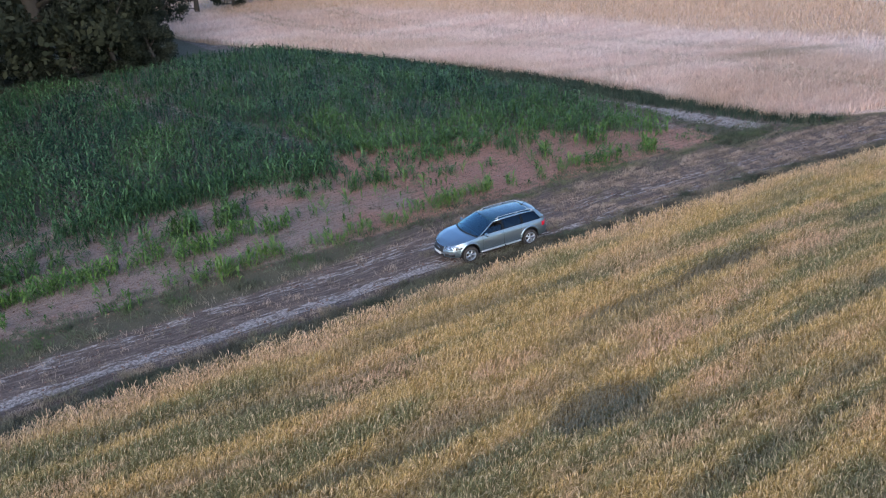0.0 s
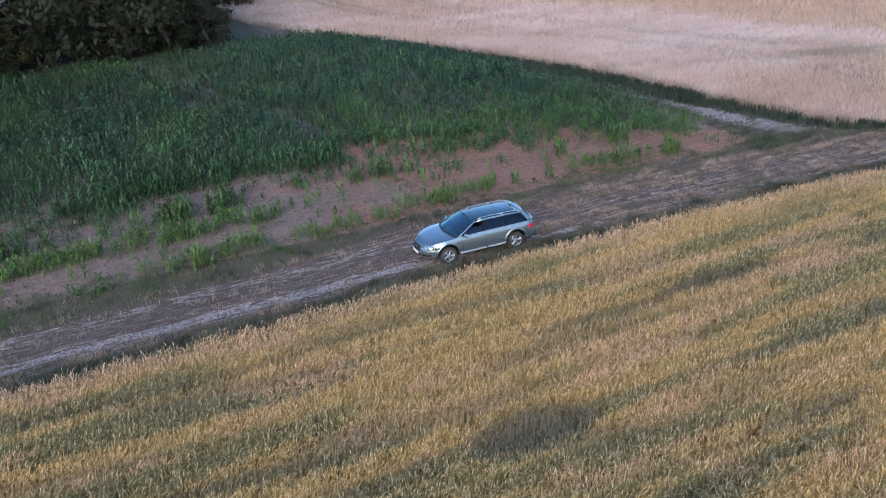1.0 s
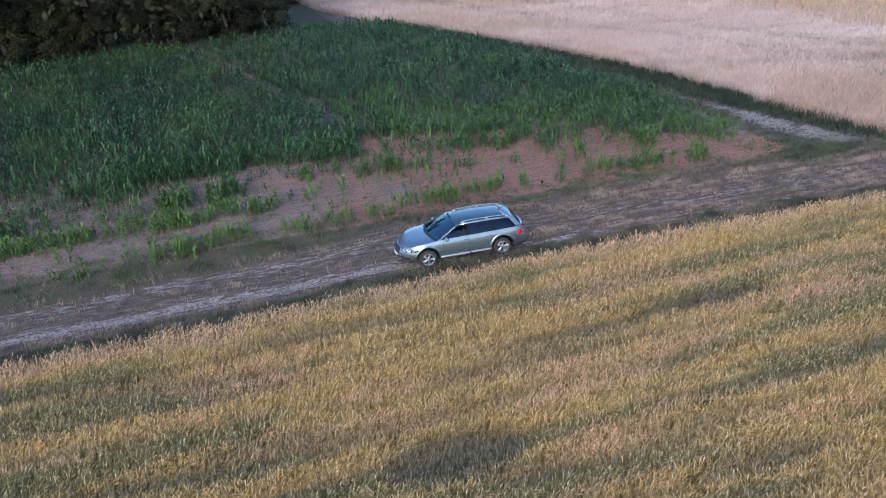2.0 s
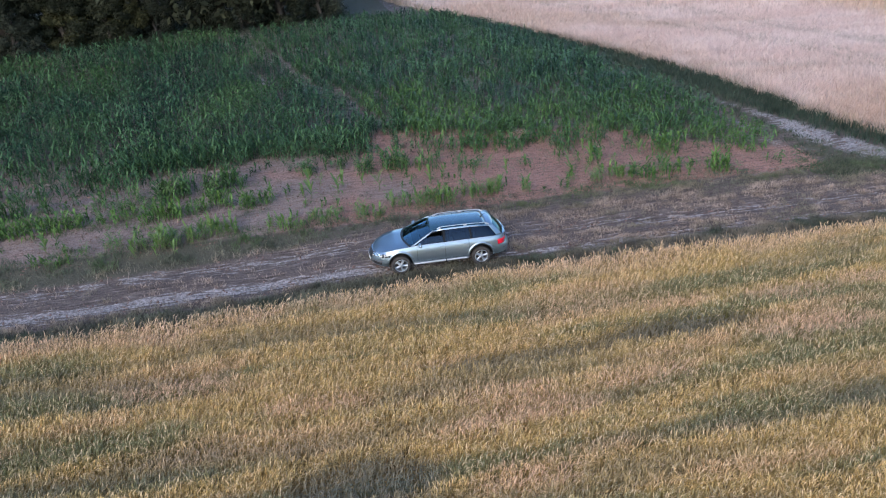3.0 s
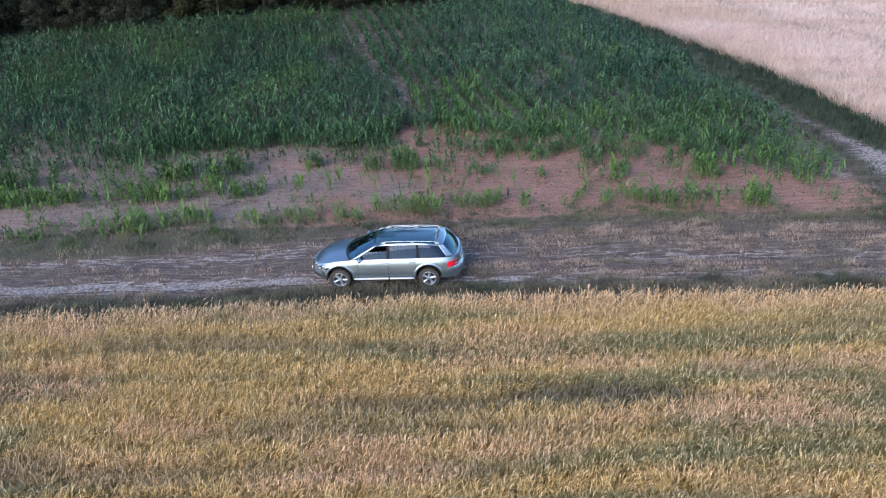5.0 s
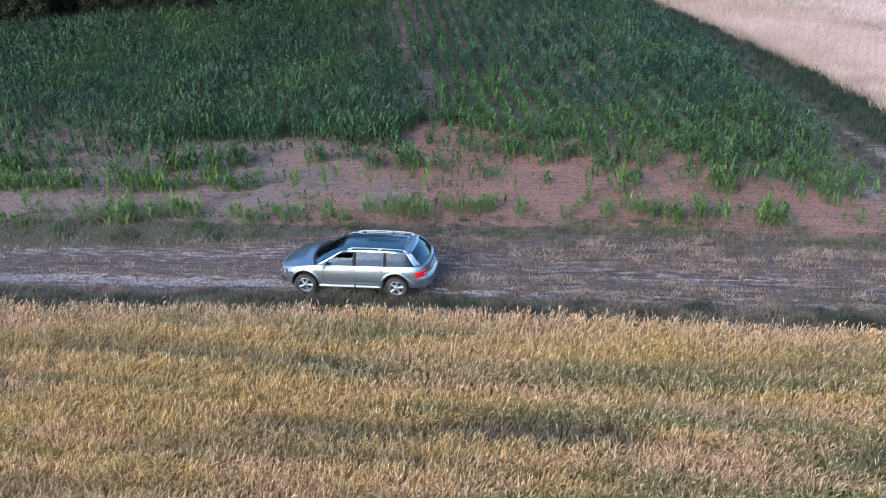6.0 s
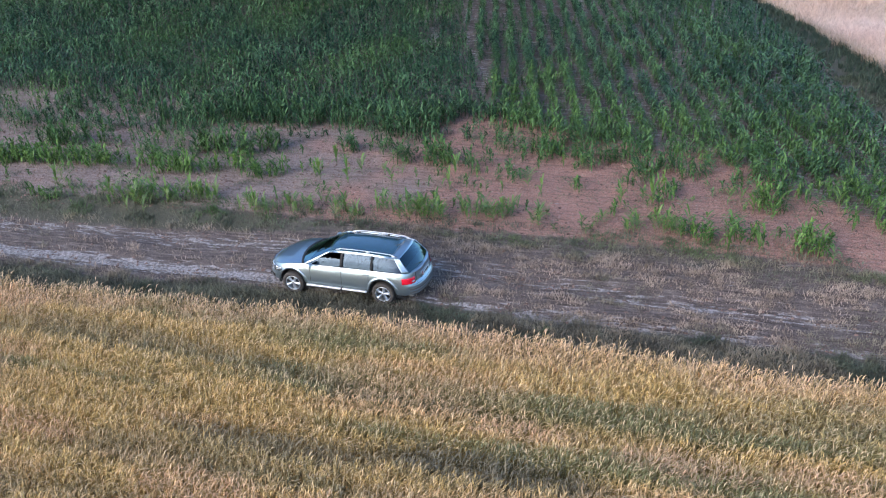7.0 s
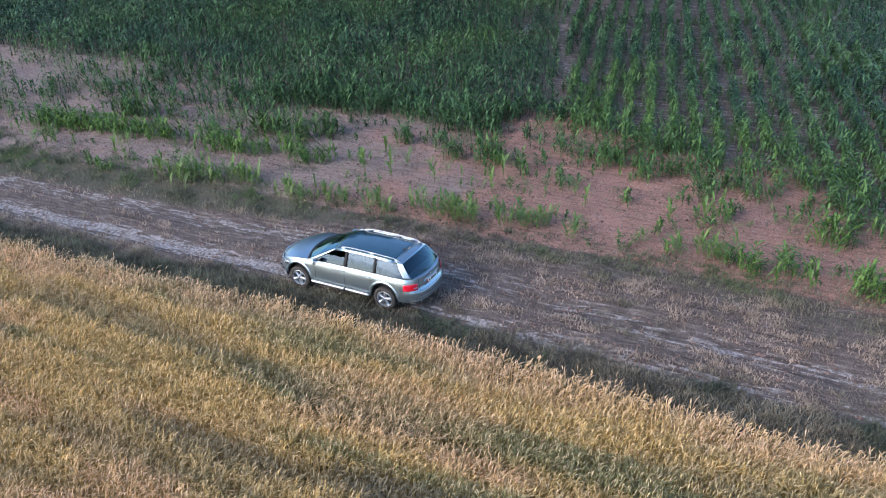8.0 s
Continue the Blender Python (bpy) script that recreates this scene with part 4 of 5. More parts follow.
# ---- parts and things ----
def part(name, bm, material, parent, label=""):
    """Links a bmesh as one mesh object under a thing or a part."""
    me = bpy.data.meshes.new(name)
    bmesh.ops.recalc_face_normals(bm, faces=bm.faces)
    for f in bm.faces:
        f.smooth = True
    bm.to_mesh(me)
    bm.free()
    me.materials.append(material)
    ob = new(name, me)
    ob.parent = parent
    return tagged(ob, label)


def grid_bm(rows, bm=None, closed=False):
    """A skin over rows of points; closed joins the last row to the first."""
    bm = bm or bmesh.new()
    vs = [[bm.verts.new(p) for p in r] for r in rows]
    pairs = list(zip(vs, vs[1:])) + ([(vs[-1], vs[0])] if closed else [])
    for r0, r1 in pairs:
        for a, b, c, d in zip(r0, r0[1:], r1[1:], r1):
            if len({a, b, c, d}) == 4:
                bm.faces.new((a, b, c, d))
    return bm


def slab(rows, thick, bm=None):
    """A skin over rows of points with thickness, laid inward along the mean normal."""
    rows = [[Vector(p) for p in r] for r in rows]
    a, b, c = rows[0][0], rows[0][-1], rows[-1][0]
    n = (b - a).cross(c - a).normalized() * thick
    bm = bm or bmesh.new()
    top = [[bm.verts.new(p) for p in r] for r in rows]
    low = [[bm.verts.new(p + n) for p in r] for r in rows]
    for vs, flip in ((top, False), (low, True)):
        for r0, r1 in zip(vs, vs[1:]):
            for q in zip(r0, r0[1:], r1[1:], r1):
                bm.faces.new(tuple(reversed(q)) if flip else q)
    h, w = len(rows), len(rows[0])
    rim = [(0, j) for j in range(w)] + [(i, w - 1) for i in range(1, h)] + [(h - 1, j) for j in range(w - 2, -1, -1)] + [(i, 0) for i in range(h - 2, 0, -1)]
    for (i0, j0), (i1, j1) in zip(rim, rim[1:] + rim[:1]):
        bm.faces.new((top[i0][j0], top[i1][j1], low[i1][j1], low[i0][j0]))
    return bm


def box(cx, cy, cz, sx, sy, sz, bevel=0.01, bm=None):
    bm = bm or bmesh.new()
    vs = bmesh.ops.create_cube(bm, size=1, matrix=Matrix.Translation((cx, cy, cz)) @ Matrix.Diagonal((sx, sy, sz, 1)))["verts"]
    if bevel:
        es = list({e for v in vs for e in v.link_edges})
        bmesh.ops.bevel(bm, geom=es, offset=bevel, segments=2, affect="EDGES", profile=0.6)
    return bm


def tube(points, radius, sides=8, bm=None):
    """A round bar along points; the radius may be one number or one for each point."""
    pts = [Vector(p) for p in points]
    rad = radius if isinstance(radius, (list, tuple)) else [radius] * len(pts)
    rows = []
    for i, p in enumerate(pts):
        d = (pts[min(i + 1, len(pts) - 1)] - pts[max(i - 1, 0)]).normalized()
        u = d.orthogonal().normalized() if abs(d.z) > 0.9 else Vector((-d.y, d.x, 0)).normalized()
        v = d.cross(u)
        ring = [p + rad[i] * (u * math.cos(a) + v * math.sin(a)) for a in [2 * math.pi * j / sides for j in range(sides)]]
        rows.append(ring + [ring[0]])
    bm = grid_bm(rows, bm)
    bmesh.ops.remove_doubles(bm, verts=bm.verts, dist=1e-5)
    ends = [e for e in bm.edges if e.is_boundary]
    if ends:
        bmesh.ops.holes_fill(bm, edges=ends, sides=0)
    return bm


def lathe(profile, turns=32, bm=None):
    """Spins (radius, y) points round the y axis."""
    rows = [[(r * math.cos(a), y, r * math.sin(a)) for r, y in profile] for a in [2 * math.pi * i / turns for i in range(turns)]]
    return grid_bm(rows, bm, closed=True)


# ---- single maize plants on the bare ground ----
def maize_plant(variant):
    """One young plant about a metre high: a stalk and folded arching leaves."""
    r = random.Random(40 + variant)
    root = new("maize_plant")
    tagged(root, "young green maize plant standing on bare reddish earth", "maize plant", "maize plants on the bare patches")
    part("stalk", tube([(0, 0, -0.03), (0.01, 0, 0.4), (0.0, 0.02, 0.85)], [0.016, 0.013, 0.006], 6), MAT_STALK, root, "pale green stalk")
    count = r.choice((7, 8, 9))
    for i in range(count):
        f = (i + 0.5) / count
        a = i * math.pi + r.gauss(0.4, 0.4)
        length, w = r.uniform(0.54, 0.76) * (1.1 - 0.5 * abs(f - 0.5)), 0.100
        rise, droop = r.uniform(0.7, 1.2) + 0.4 * f, r.uniform(0.55, 1.25)
        rows = []
        for j in range(6):
            s = j / 5
            out, up = length * (0.9 * s - 0.12 * s ** 3), length * (rise * s * 1.25 - droop * s ** 2.2)
            ww = w / 2 * float(np.interp(s, [0, 0.3, 0.65, 1], [0.5, 1, 0.75, 0.04]))
            mid = Vector((out * math.cos(a), out * math.sin(a), 0.10 + 0.72 * f + up))
            side_v = Vector((-math.sin(a), math.cos(a), 0)) * ww
            rows.append([mid - side_v + Vector((0, 0, ww * 0.35)), mid, mid + side_v + Vector((0, 0, ww * 0.35))])
        part("leaf", grid_bm(rows), MAT_YOUNG, root)
    return root


patterns = [maize_plant(i) for i in range(7)]
placed = set()
pick = random.Random(5)
for x, y, hgt in singles:
    i = pick.randrange(7)
    m = Matrix.Translation((x, y, float(land(x, y)))) @ Matrix.Rotation(pick.uniform(0, 6.283), 4, "Z") @ Matrix.Diagonal((hgt * 0.98,) * 3 + (1,))
    if i in placed:
        copy_thing(patterns[i], m)
    else:
        patterns[i].matrix_basis = m
        placed.add(i)


# ---- trees ----
def tree(seed, height, spread, low, leaf=None):
    """A broad-leaved tree: tapered trunk, limbs and a crown of many leaf sprays in uneven clumps."""
    r = np.random.default_rng(seed)
    root = new("tree")
    tagged(root, "dark broad-leaved tree at the edge of the maize", "tree", "trees behind the maize")
    bend = r.normal(0, 0.25, 2)
    pts = [(0, 0, -0.2), (0.05, 0.03, height * 0.2), (bend[0], bend[1], height * 0.5), (bend[0] * 1.6, bend[1] * 1.4, height * 0.85)]
    part("trunk", tube(pts, [0.28, 0.22, 0.14, 0.04], 10), MAT_BARK, root)
    clumps = []
    for i in range(34):
        f = r.uniform(0, 1)
        z = height * (low + (1 - low) * f)
        wide = spread * math.sqrt(max(0.05, 1 - (1.75 * (f - 0.38)) ** 2)) * r.uniform(0.35, 1.0)
        a = r.uniform(0, 6.283)
        clumps.append((wide * math.cos(a), wide * math.sin(a), z, r.uniform(0.55, 1.15) * spread * 0.36))
    for c in clumps[:9]:
        h0 = c[2] * 0.62
        part("limb", tube([(bend[0] * h0 / height, bend[1] * h0 / height, h0 * 0.9), (c[0] * 0.5, c[1] * 0.5, h0 * 1.15), (c[0], c[1], c[2])], [0.08, 0.05, 0.015], 6), MAT_BARK, root)
    per = 230
    C = np.repeat(np.array(clumps), per, 0)
    d = r.normal(0, 1, (len(C), 3))
    d /= np.linalg.norm(d, axis=1)[:, None]
    P = C[:, :3] + d * (C[:, 3] * r.uniform(0.35, 1.08, len(C)) ** 0.7)[:, None] * np.array([1, 1, 0.75])
    u = r.normal(0, 1, (len(C), 3))
    u /= np.linalg.norm(u, axis=1)[:, None]
    w = np.cross(u, d)
    w /= np.linalg.norm(w, axis=1)[:, None] + 1e-6
    s = r.uniform(0.08, 0.15, len(C))[:, None]
    Q4 = np.stack([P - u * s, P + w * s * 0.55, P + u * s, P - w * s * 0.55], 1).reshape(-1, 3)
    crown = new("crown", mesh_from("crown", Q4, np.arange(len(Q4)), np.arange(len(C)) * 4, [leaf or MAT_LEAF], flat=True))
    crown.parent = root
    return root


kinds = [tree(3, 9.0, 3.4, 0.06), tree(8, 7.5, 3.0, 0.05), tree(15, 10.5, 3.8, 0.08), tree(21, 5.0, 2.6, 0.02)]
spots = [(17.3, 79.5, 3, 1.0), (14.2, 78.5, 0, 0.95), (11.6, 75.2, 1, 1.0), (7.6, 73.2, 3, 1.05), (4.2, 74.6, 0, 1.0), (0.6, 73.6, 3, 1.1),
         (-3.0, 76.6, 2, 1.0), (-7.0, 77.6, 1, 1.05), (-10.6, 80.2, 3, 1.1), (-14.0, 81.5, 0, 1.0), (-18.5, 83.0, 2, 0.95), (-23.0, 84.5, 1, 1.1),
         (-28.0, 86.0, 0, 1.0), (9.0, 80.5, 2, 1.05), (-34.0, 87.5, 2, 1.0),
         (14.6, 90.5, 1, 0.95), (20.0, 99.5, 3, 1.0), (24.0, 105.0, 3, 0.9), (28.5, 108.5, 1, 0.8), (33.5, 109.5, 3, 1.0), (38.5, 110.0, 1, 0.8), (43.5, 109.0, 3, 1.0), (49.0, 107.0, 1, 0.8)]
# tall kinds enlarged 1.6 times: added unseen height keeps sky light off the maize
spots = [(x - 2.0, max(y - 6, float(maize_back(x - 2)) + 5.0), i, s * (1.0 if i == 3 else 1.6)) if y < 89 else (x, y, i, s) for x, y, i, s in spots]
for i in range(12):
    x = 15.5 - 3.3 * i
    spots.append((x, float(maize_back(x)) + 3.2 + 0.6 * math.sin(i * 2.3), 3, 0.75 + 0.2 * math.sin(i * 1.3)))
for i in range(11):
    x = 14.5 - 3.8 * i
    spots.append((x, float(maize_back(x)) + 6.4 + 0.8 * math.sin(i * 1.9), 3, 1.15 + 0.15 * math.sin(i * 2.7)))
for x, y, z in ((-4.2, 71.0, 1.0), (0.2, 72.6, 1.1)):
    bush = tree(31 + round(y), 3.6, 1.7, 0.05, MAT_OLIVE)
    tagged(bush, "yellowish olive bush at the dark edge of the wood", "bush", "bushes behind the maize")
    bush.matrix_basis = Matrix.Translation((x, y, float(land(x, y)))) @ Matrix.Diagonal((z, z, z, 1))
seen_kind = set()
for x, y, i, s in spots:
    m = Matrix.Translation((x, y, float(land(x, y)))) @ Matrix.Rotation(x * 1.7 + y, 4, "Z") @ Matrix.Diagonal((s, s, s, 1))
    if i in seen_kind:
        copy_thing(kinds[i], m)
    else:
        kinds[i].matrix_basis = m
        seen_kind.add(i)

# ---- the estate car ----
CAR_POS, CAR_YAW = (17.06, 26.65), 178.5
NOSE, TAIL, HALF = 2.36, -2.44, 0.90
AXLES, WHEEL_R, ARCH_R, AXLE_Z = (1.38, -1.38), 0.335, 0.405, 0.345


def half_width(x):
    """Half the body's width along its length: round at nose and tail."""
    if x > 1.25:
        t = min(1.0, (x - 1.25) / (NOSE - 1.25))
        return HALF * (1 - t ** 3.0) ** (1 / 2.1)
    if x < -1.45:
        t = min(1.0, (-1.45 - x) / (-1.45 - TAIL))
        return HALF * (1 - t ** 4.6) ** (1 / 2.4)
    return HALF


def nose_x(y):
    return 1.25 + (NOSE - 1.25) * max(0.0, 1 - min(1, abs(y) / HALF) ** 2.1) ** (1 / 3.0)


def tail_x(y):
    return -1.45 + (TAIL + 1.45) * max(0.0, 1 - min(1, abs(y) / HALF) ** 2.4) ** (1 / 4.6)


def top_z(x):
    """Height of bonnet edge, waistline and rear edge."""
    return float(np.interp(x, [-2.44, -2.3, -2.0, 0.0, 0.95, 1.5, 2.0, 2.25, 2.36], [0.93, 0.96, 0.965, 0.945, 0.935, 0.885, 0.80, 0.735, 0.69]))


def low_z(x):
    z = float(np.interp(x, [TAIL, -2.0, -1.0, 1.0, 2.0, NOSE], [0.33, 0.30, 0.27, 0.27, 0.27, 0.31]))
    for a in AXLES:
        if abs(x - a) < ARCH_R:
            z = max(z, AXLE_Z + math.sqrt(ARCH_R ** 2 - (x - a) ** 2))
    return z


def fullness(z, x):
    """How far the side stands out at a height: tucked under, full at the flank, drawn in at the waist."""
    f = (z - 0.27) / (top_z(x) - 0.27)
    return float(np.interp(f, [0, 0.12, 0.35, 0.62, 0.78, 0.92, 1.0], [0.945, 0.985, 1.0, 0.99, 0.975, 0.945, 0.915]))


def rake(x, z):
    """Nose and tail lean back above the bumpers."""
    if x > 1.25:
        e = ((x - 1.25) / (NOSE - 1.25)) ** 2
        return -e * (0.20 * max(0.0, (z - 0.52) / 0.25) ** 1.4 + 0.25 * max(0.0, 0.36 - z))
    if x < -1.45:
        e = ((-1.45 - x) / (-1.45 - TAIL)) ** 2
        return e * (0.09 * min(1.0, max(0.0, (z - 0.60) / 0.06)) + 0.10 * max(0.0, z - 0.66) + 0.25 * max(0.0, 0.40 - z))
    return 0.0


def skin(x, z, s, off=0.0):
    """A point of the flank at length x and height z on side s (1 or -1)."""
    y = half_width(x) * fullness(z, x)
    return Vector((x + rake(x, z), s * (y + off), z))


def end_skin(y, z, front, off=0.0):
    """A point of nose or tail at breadth y and height z."""
    yy = y / 0.985
    x = nose_x(yy) if front else tail_x(yy)
    p = Vector((x + rake(x, z), y, z))
    n = Vector((1 if front else -1, 1.3 * y * abs(y), 0)).normalized()
    return p + n * off


car = new("car")
car.matrix_basis = Matrix.Translation((*CAR_POS, float(land(*CAR_POS)) - 0.01)) @ Matrix.Rotation(radians(CAR_YAW), 4, "Z") @ Matrix.Diagonal((1.0, 0.98, 0.98, 1))
tagged(car, "silver estate car with roof rails parked on the farm road", "car")

stations = sorted({round(v, 4) for v in (
    [1.25 + 1.11 * math.sin(i / 22 * math.pi / 2) for i in range(23)] + [-1.45 - 0.99 * math.sin(i / 22 * math.pi / 2) for i in range(23)]
    + [i * 0.045 for i in range(-32, 28)] + [a + ARCH_R * math.sin(i / 14 * math.pi / 2) for a in AXLES for i in range(-14, 15)]
    + [0.80, -0.155, -0.98])})
LEVELS = 15


def flank(x0, x1, s, f0=0.0, f1=1.0, off=0.0):
    rows = []
    for x in [v for v in stations if x0 - 1e-6 <= v <= x1 + 1e-6]:
        lo, hi = low_z(x), top_z(x)
        zs = [lo + (hi - lo) * (f0 + (f1 - f0) * i / LEVELS) for i in range(LEVELS + 1)]
        rows.append([skin(x, z, s, off) for z in zs])
    return rows


for s, side_name in ((-1, "right"), (1, "left")):
    part("front_wing", grid_bm(flank(0.80, NOSE, s)), MAT_PAINT, car, "silver front wing with wheel arch")
    part("front_door", grid_bm(flank(-0.155, 0.80, s)), MAT_PAINT, car, "silver front door")
    part("rear_door", grid_bm(flank(-0.98, -0.155, s)), MAT_PAINT, car, "silver rear door")
    part("rear_wing", grid_bm(flank(TAIL, -0.98, s)), MAT_PAINT, car, "silver rear wing with wheel arch")

# bonnet: from edge to edge, slightly crowned, with two soft creases
rows = []
for x in [v for v in stations if v >= 0.90]:
    e, z0 = skin(x, top_z(x), 1), top_z(x)
    row = []
    for i in range(17):
        q = -1 + i / 8
        crown = 0.062 * (1 - abs(q) ** 2.6) * min(1.0, (NOSE - x) / 0.25 + 0.15) + 0.006 * math.exp(-((abs(q) - 0.62) / 0.07) ** 2)
        row.append((e.x, e.y * q, z0 + crown))
    rows.append(row)
part("bonnet", grid_bm(rows), MAT_PAINT, car, "silver bonnet mirroring the sky")
# rear shelf edge below the tailgate glass
rows = []
for x in [v for v in stations if v <= -1.95]:
    e, z0 = skin(x, top_z(x), 1), top_z(x)
    rows.append([(e.x, e.y * (-1 + i / 6), z0 + 0.02 * (1 - (-1 + i / 6) ** 2)) for i in range(13)])
part("tailgate", grid_bm(rows), MAT_PAINT, car, "silver tailgate top")

# glasshouse


def roof_z(x):
    return float(np.interp(x, [-1.98, -1.85, -1.5, -1.0, -0.4, 0.0, 0.22, 0.30], [1.275, 1.315, 1.355, 1.378, 1.382, 1.365, 1.335, 1.31]))


def house(xb, xt, v, s, inset=0.0):
    """A point of the glasshouse side between waist (v 0, length xb) and roof edge (v 1, length xt)."""
    yb = half_width(max(-1.9, xb)) * 0.905
    if xb < -1.9:
        yb -= 0.10 * (-1.9 - xb) / 0.2
    yt = 0.625 - (0.03 if xt < -1.7 else 0.0)
    zb, zt = top_z(xb) - 0.004, roof_z(xt)
    y = yb + (yt - yb) * v + 0.012 * math.sin(math.pi * v) - inset
    return Vector((xb + (xt - xb) * v, s * y, zb + (zt - zb) * v))


def pane(xb0, xb1, xt0, xt1, s, v0=0.0, v1=1.0, inset=0.0, cols=6, lines=8):
    rows = []
    for i in range(lines + 1):
        v = v0 + (v1 - v0) * i / lines
        rows.append([house(xb0 + (xb1 - xb0) * j / cols, xt0 + (xt1 - xt0) * j / cols, v, s, inset) for j in range(cols + 1)])
    return rows


for s in (-1, 1):
    part("pillar", slab(pane(1.00, 0.90, 0.245, 0.15, s), 0.03 * s), MAT_PAINT, car, "silver windscreen pillar")
    part("pillar", slab(pane(-0.115, -0.195, -0.125, -0.20, s, inset=0.004), 0.02 * s), MAT_GLOSS, car, "black middle pillar")
    part("pillar", slab(pane(-1.03, -1.10, -1.03, -1.09, s, inset=0.004), 0.02 * s), MAT_GLOSS, car, "black rear door pillar")
    part("pillar", slab(pane(-1.95, -2.13, -1.68, -1.84, s), 0.03 * s), MAT_PAINT, car, "broad silver rear pillar")
    part("roof_side", slab(pane(0.30, -1.80, 0.16, -1.63, s, 0.90, 1.0), 0.02 * s), MAT_PAINT, car, "silver roof edge")
    top = 0.52 if s > 0 else 0.90
    part("side_window", grid_bm(pane(0.90, -0.115, 0.15, -0.125, s, 0.0, top, 0.014)), MAT_GLASS, car, "half-lowered front side window" if s > 0 else "front side window")
    part("side_window", grid_bm(pane(-0.195, -1.03, -0.20, -1.03, s, 0.0, 0.90, 0.014)), MAT_GLASS, car, "rear door window")
    part("side_window", grid_bm(pane(-1.10, -1.95, -1.09, -1.68, s, 0.0, 0.90, 0.014)), MAT_GLASS, car, "rear quarter window")
    trim = [house(0.90 - 2.85 * i / 30, 0.15 - 1.83 * i / 30, 0.0, s, -0.008) for i in range(31)]
    part("waist_trim", tube(trim, 0.009, 6), MAT_TRIM, car, "bright waist trim")
    trim = [house(0.90 - 2.85 * i / 30, 0.15 - 1.83 * i / 30, 0.90, s, -0.004) for i in range(31)]
    part("window_trim", tube(trim, 0.008, 6), MAT_TRIM, car, "bright window trim")

rows = []
for i in range(27):
    x = 0.245 - 2.085 * i / 26
    yt = 0.625 - (0.03 if x < -1.7 else 0.0)
    front_bow = 0.07 * max(0.0, (x + 0.1) / 0.345)
    back_bow = -0.06 * max(0.0, (-1.55 - x) / 0.29)
    rows.append([(x + (front_bow + back_bow) * (1 - q * q), yt * q, roof_z(x) + 0.055 * (1 - abs(q) ** 2.4)) for q in [-1 + j / 8 for j in range(17)]])
part("roof", slab(rows[:-3], -0.02), MAT_ROOF, car, "dark glossy roof, blue of the mirrored sky put into its paint")
part("tailgate_edge", slab(rows[-4:], -0.02), MAT_PAINT, car, "silver upper edge of the tailgate")
rows = []
for i in range(9):
    v = i / 8
    row = []
    for j in range(17):
        q = -1 + j / 8
        b = Vector((1.00 + 0.20 * (1 - q * q), 0.815 * q, 0.93 + 0.055 * (1 - abs(q) ** 2.4)))
        t = Vector((0.245 + 0.07 * (1 - q * q), 0.622 * q, roof_z(0.245) + 0.052 * (1 - abs(q) ** 2.4)))
        p = b.lerp(t, v)
        row.append((p.x, p.y, p.z + 0.022 * math.sin(math.pi * v)))
    rows.append(row)
part("windscreen", grid_bm(rows), MAT_SCREEN, car, "windscreen mirroring the sky")
cowl = [[(1.005 + 0.20 * (1 - q * q) + d, 0.83 * q, 0.945 + 0.05 * (1 - abs(q) ** 2.4) - 0.012 * k_) for q in [-1 + j / 8 for j in range(17)]] for k_, d in ((0, -0.02), (0, 0.05))]
part("cowl", slab(cowl, 0.01), MAT_BLACK, car, "black cowl below the windscreen")
rows = []
for i in range(9):
    v = i / 8
    row = []
    for j in range(13):
        q = -1 + j / 6
        b = Vector((-2.13 - 0.13 * (1 - q * q), 0.715 * q, 0.965 + 0.018 * (1 - q * q)))
        t = Vector((-1.84 - 0.06 * (1 - q * q), 0.585 * q, roof_z(-1.84) + 0.05 * (1 - abs(q) ** 2.4)))
        p = b.lerp(t, v)
        row.append((p.x - 0.03 * math.sin(math.pi * v), p.y, p.z))
    rows.append(row)
part("rear_window", grid_bm(rows), MAT_DARK_GLASS, car, "dark tinted rear window")

# seams between panels
def seam(name, points):
    part(name, tube(points, 0.0055, 5), MAT_BLACK, car, "dark panel gap")


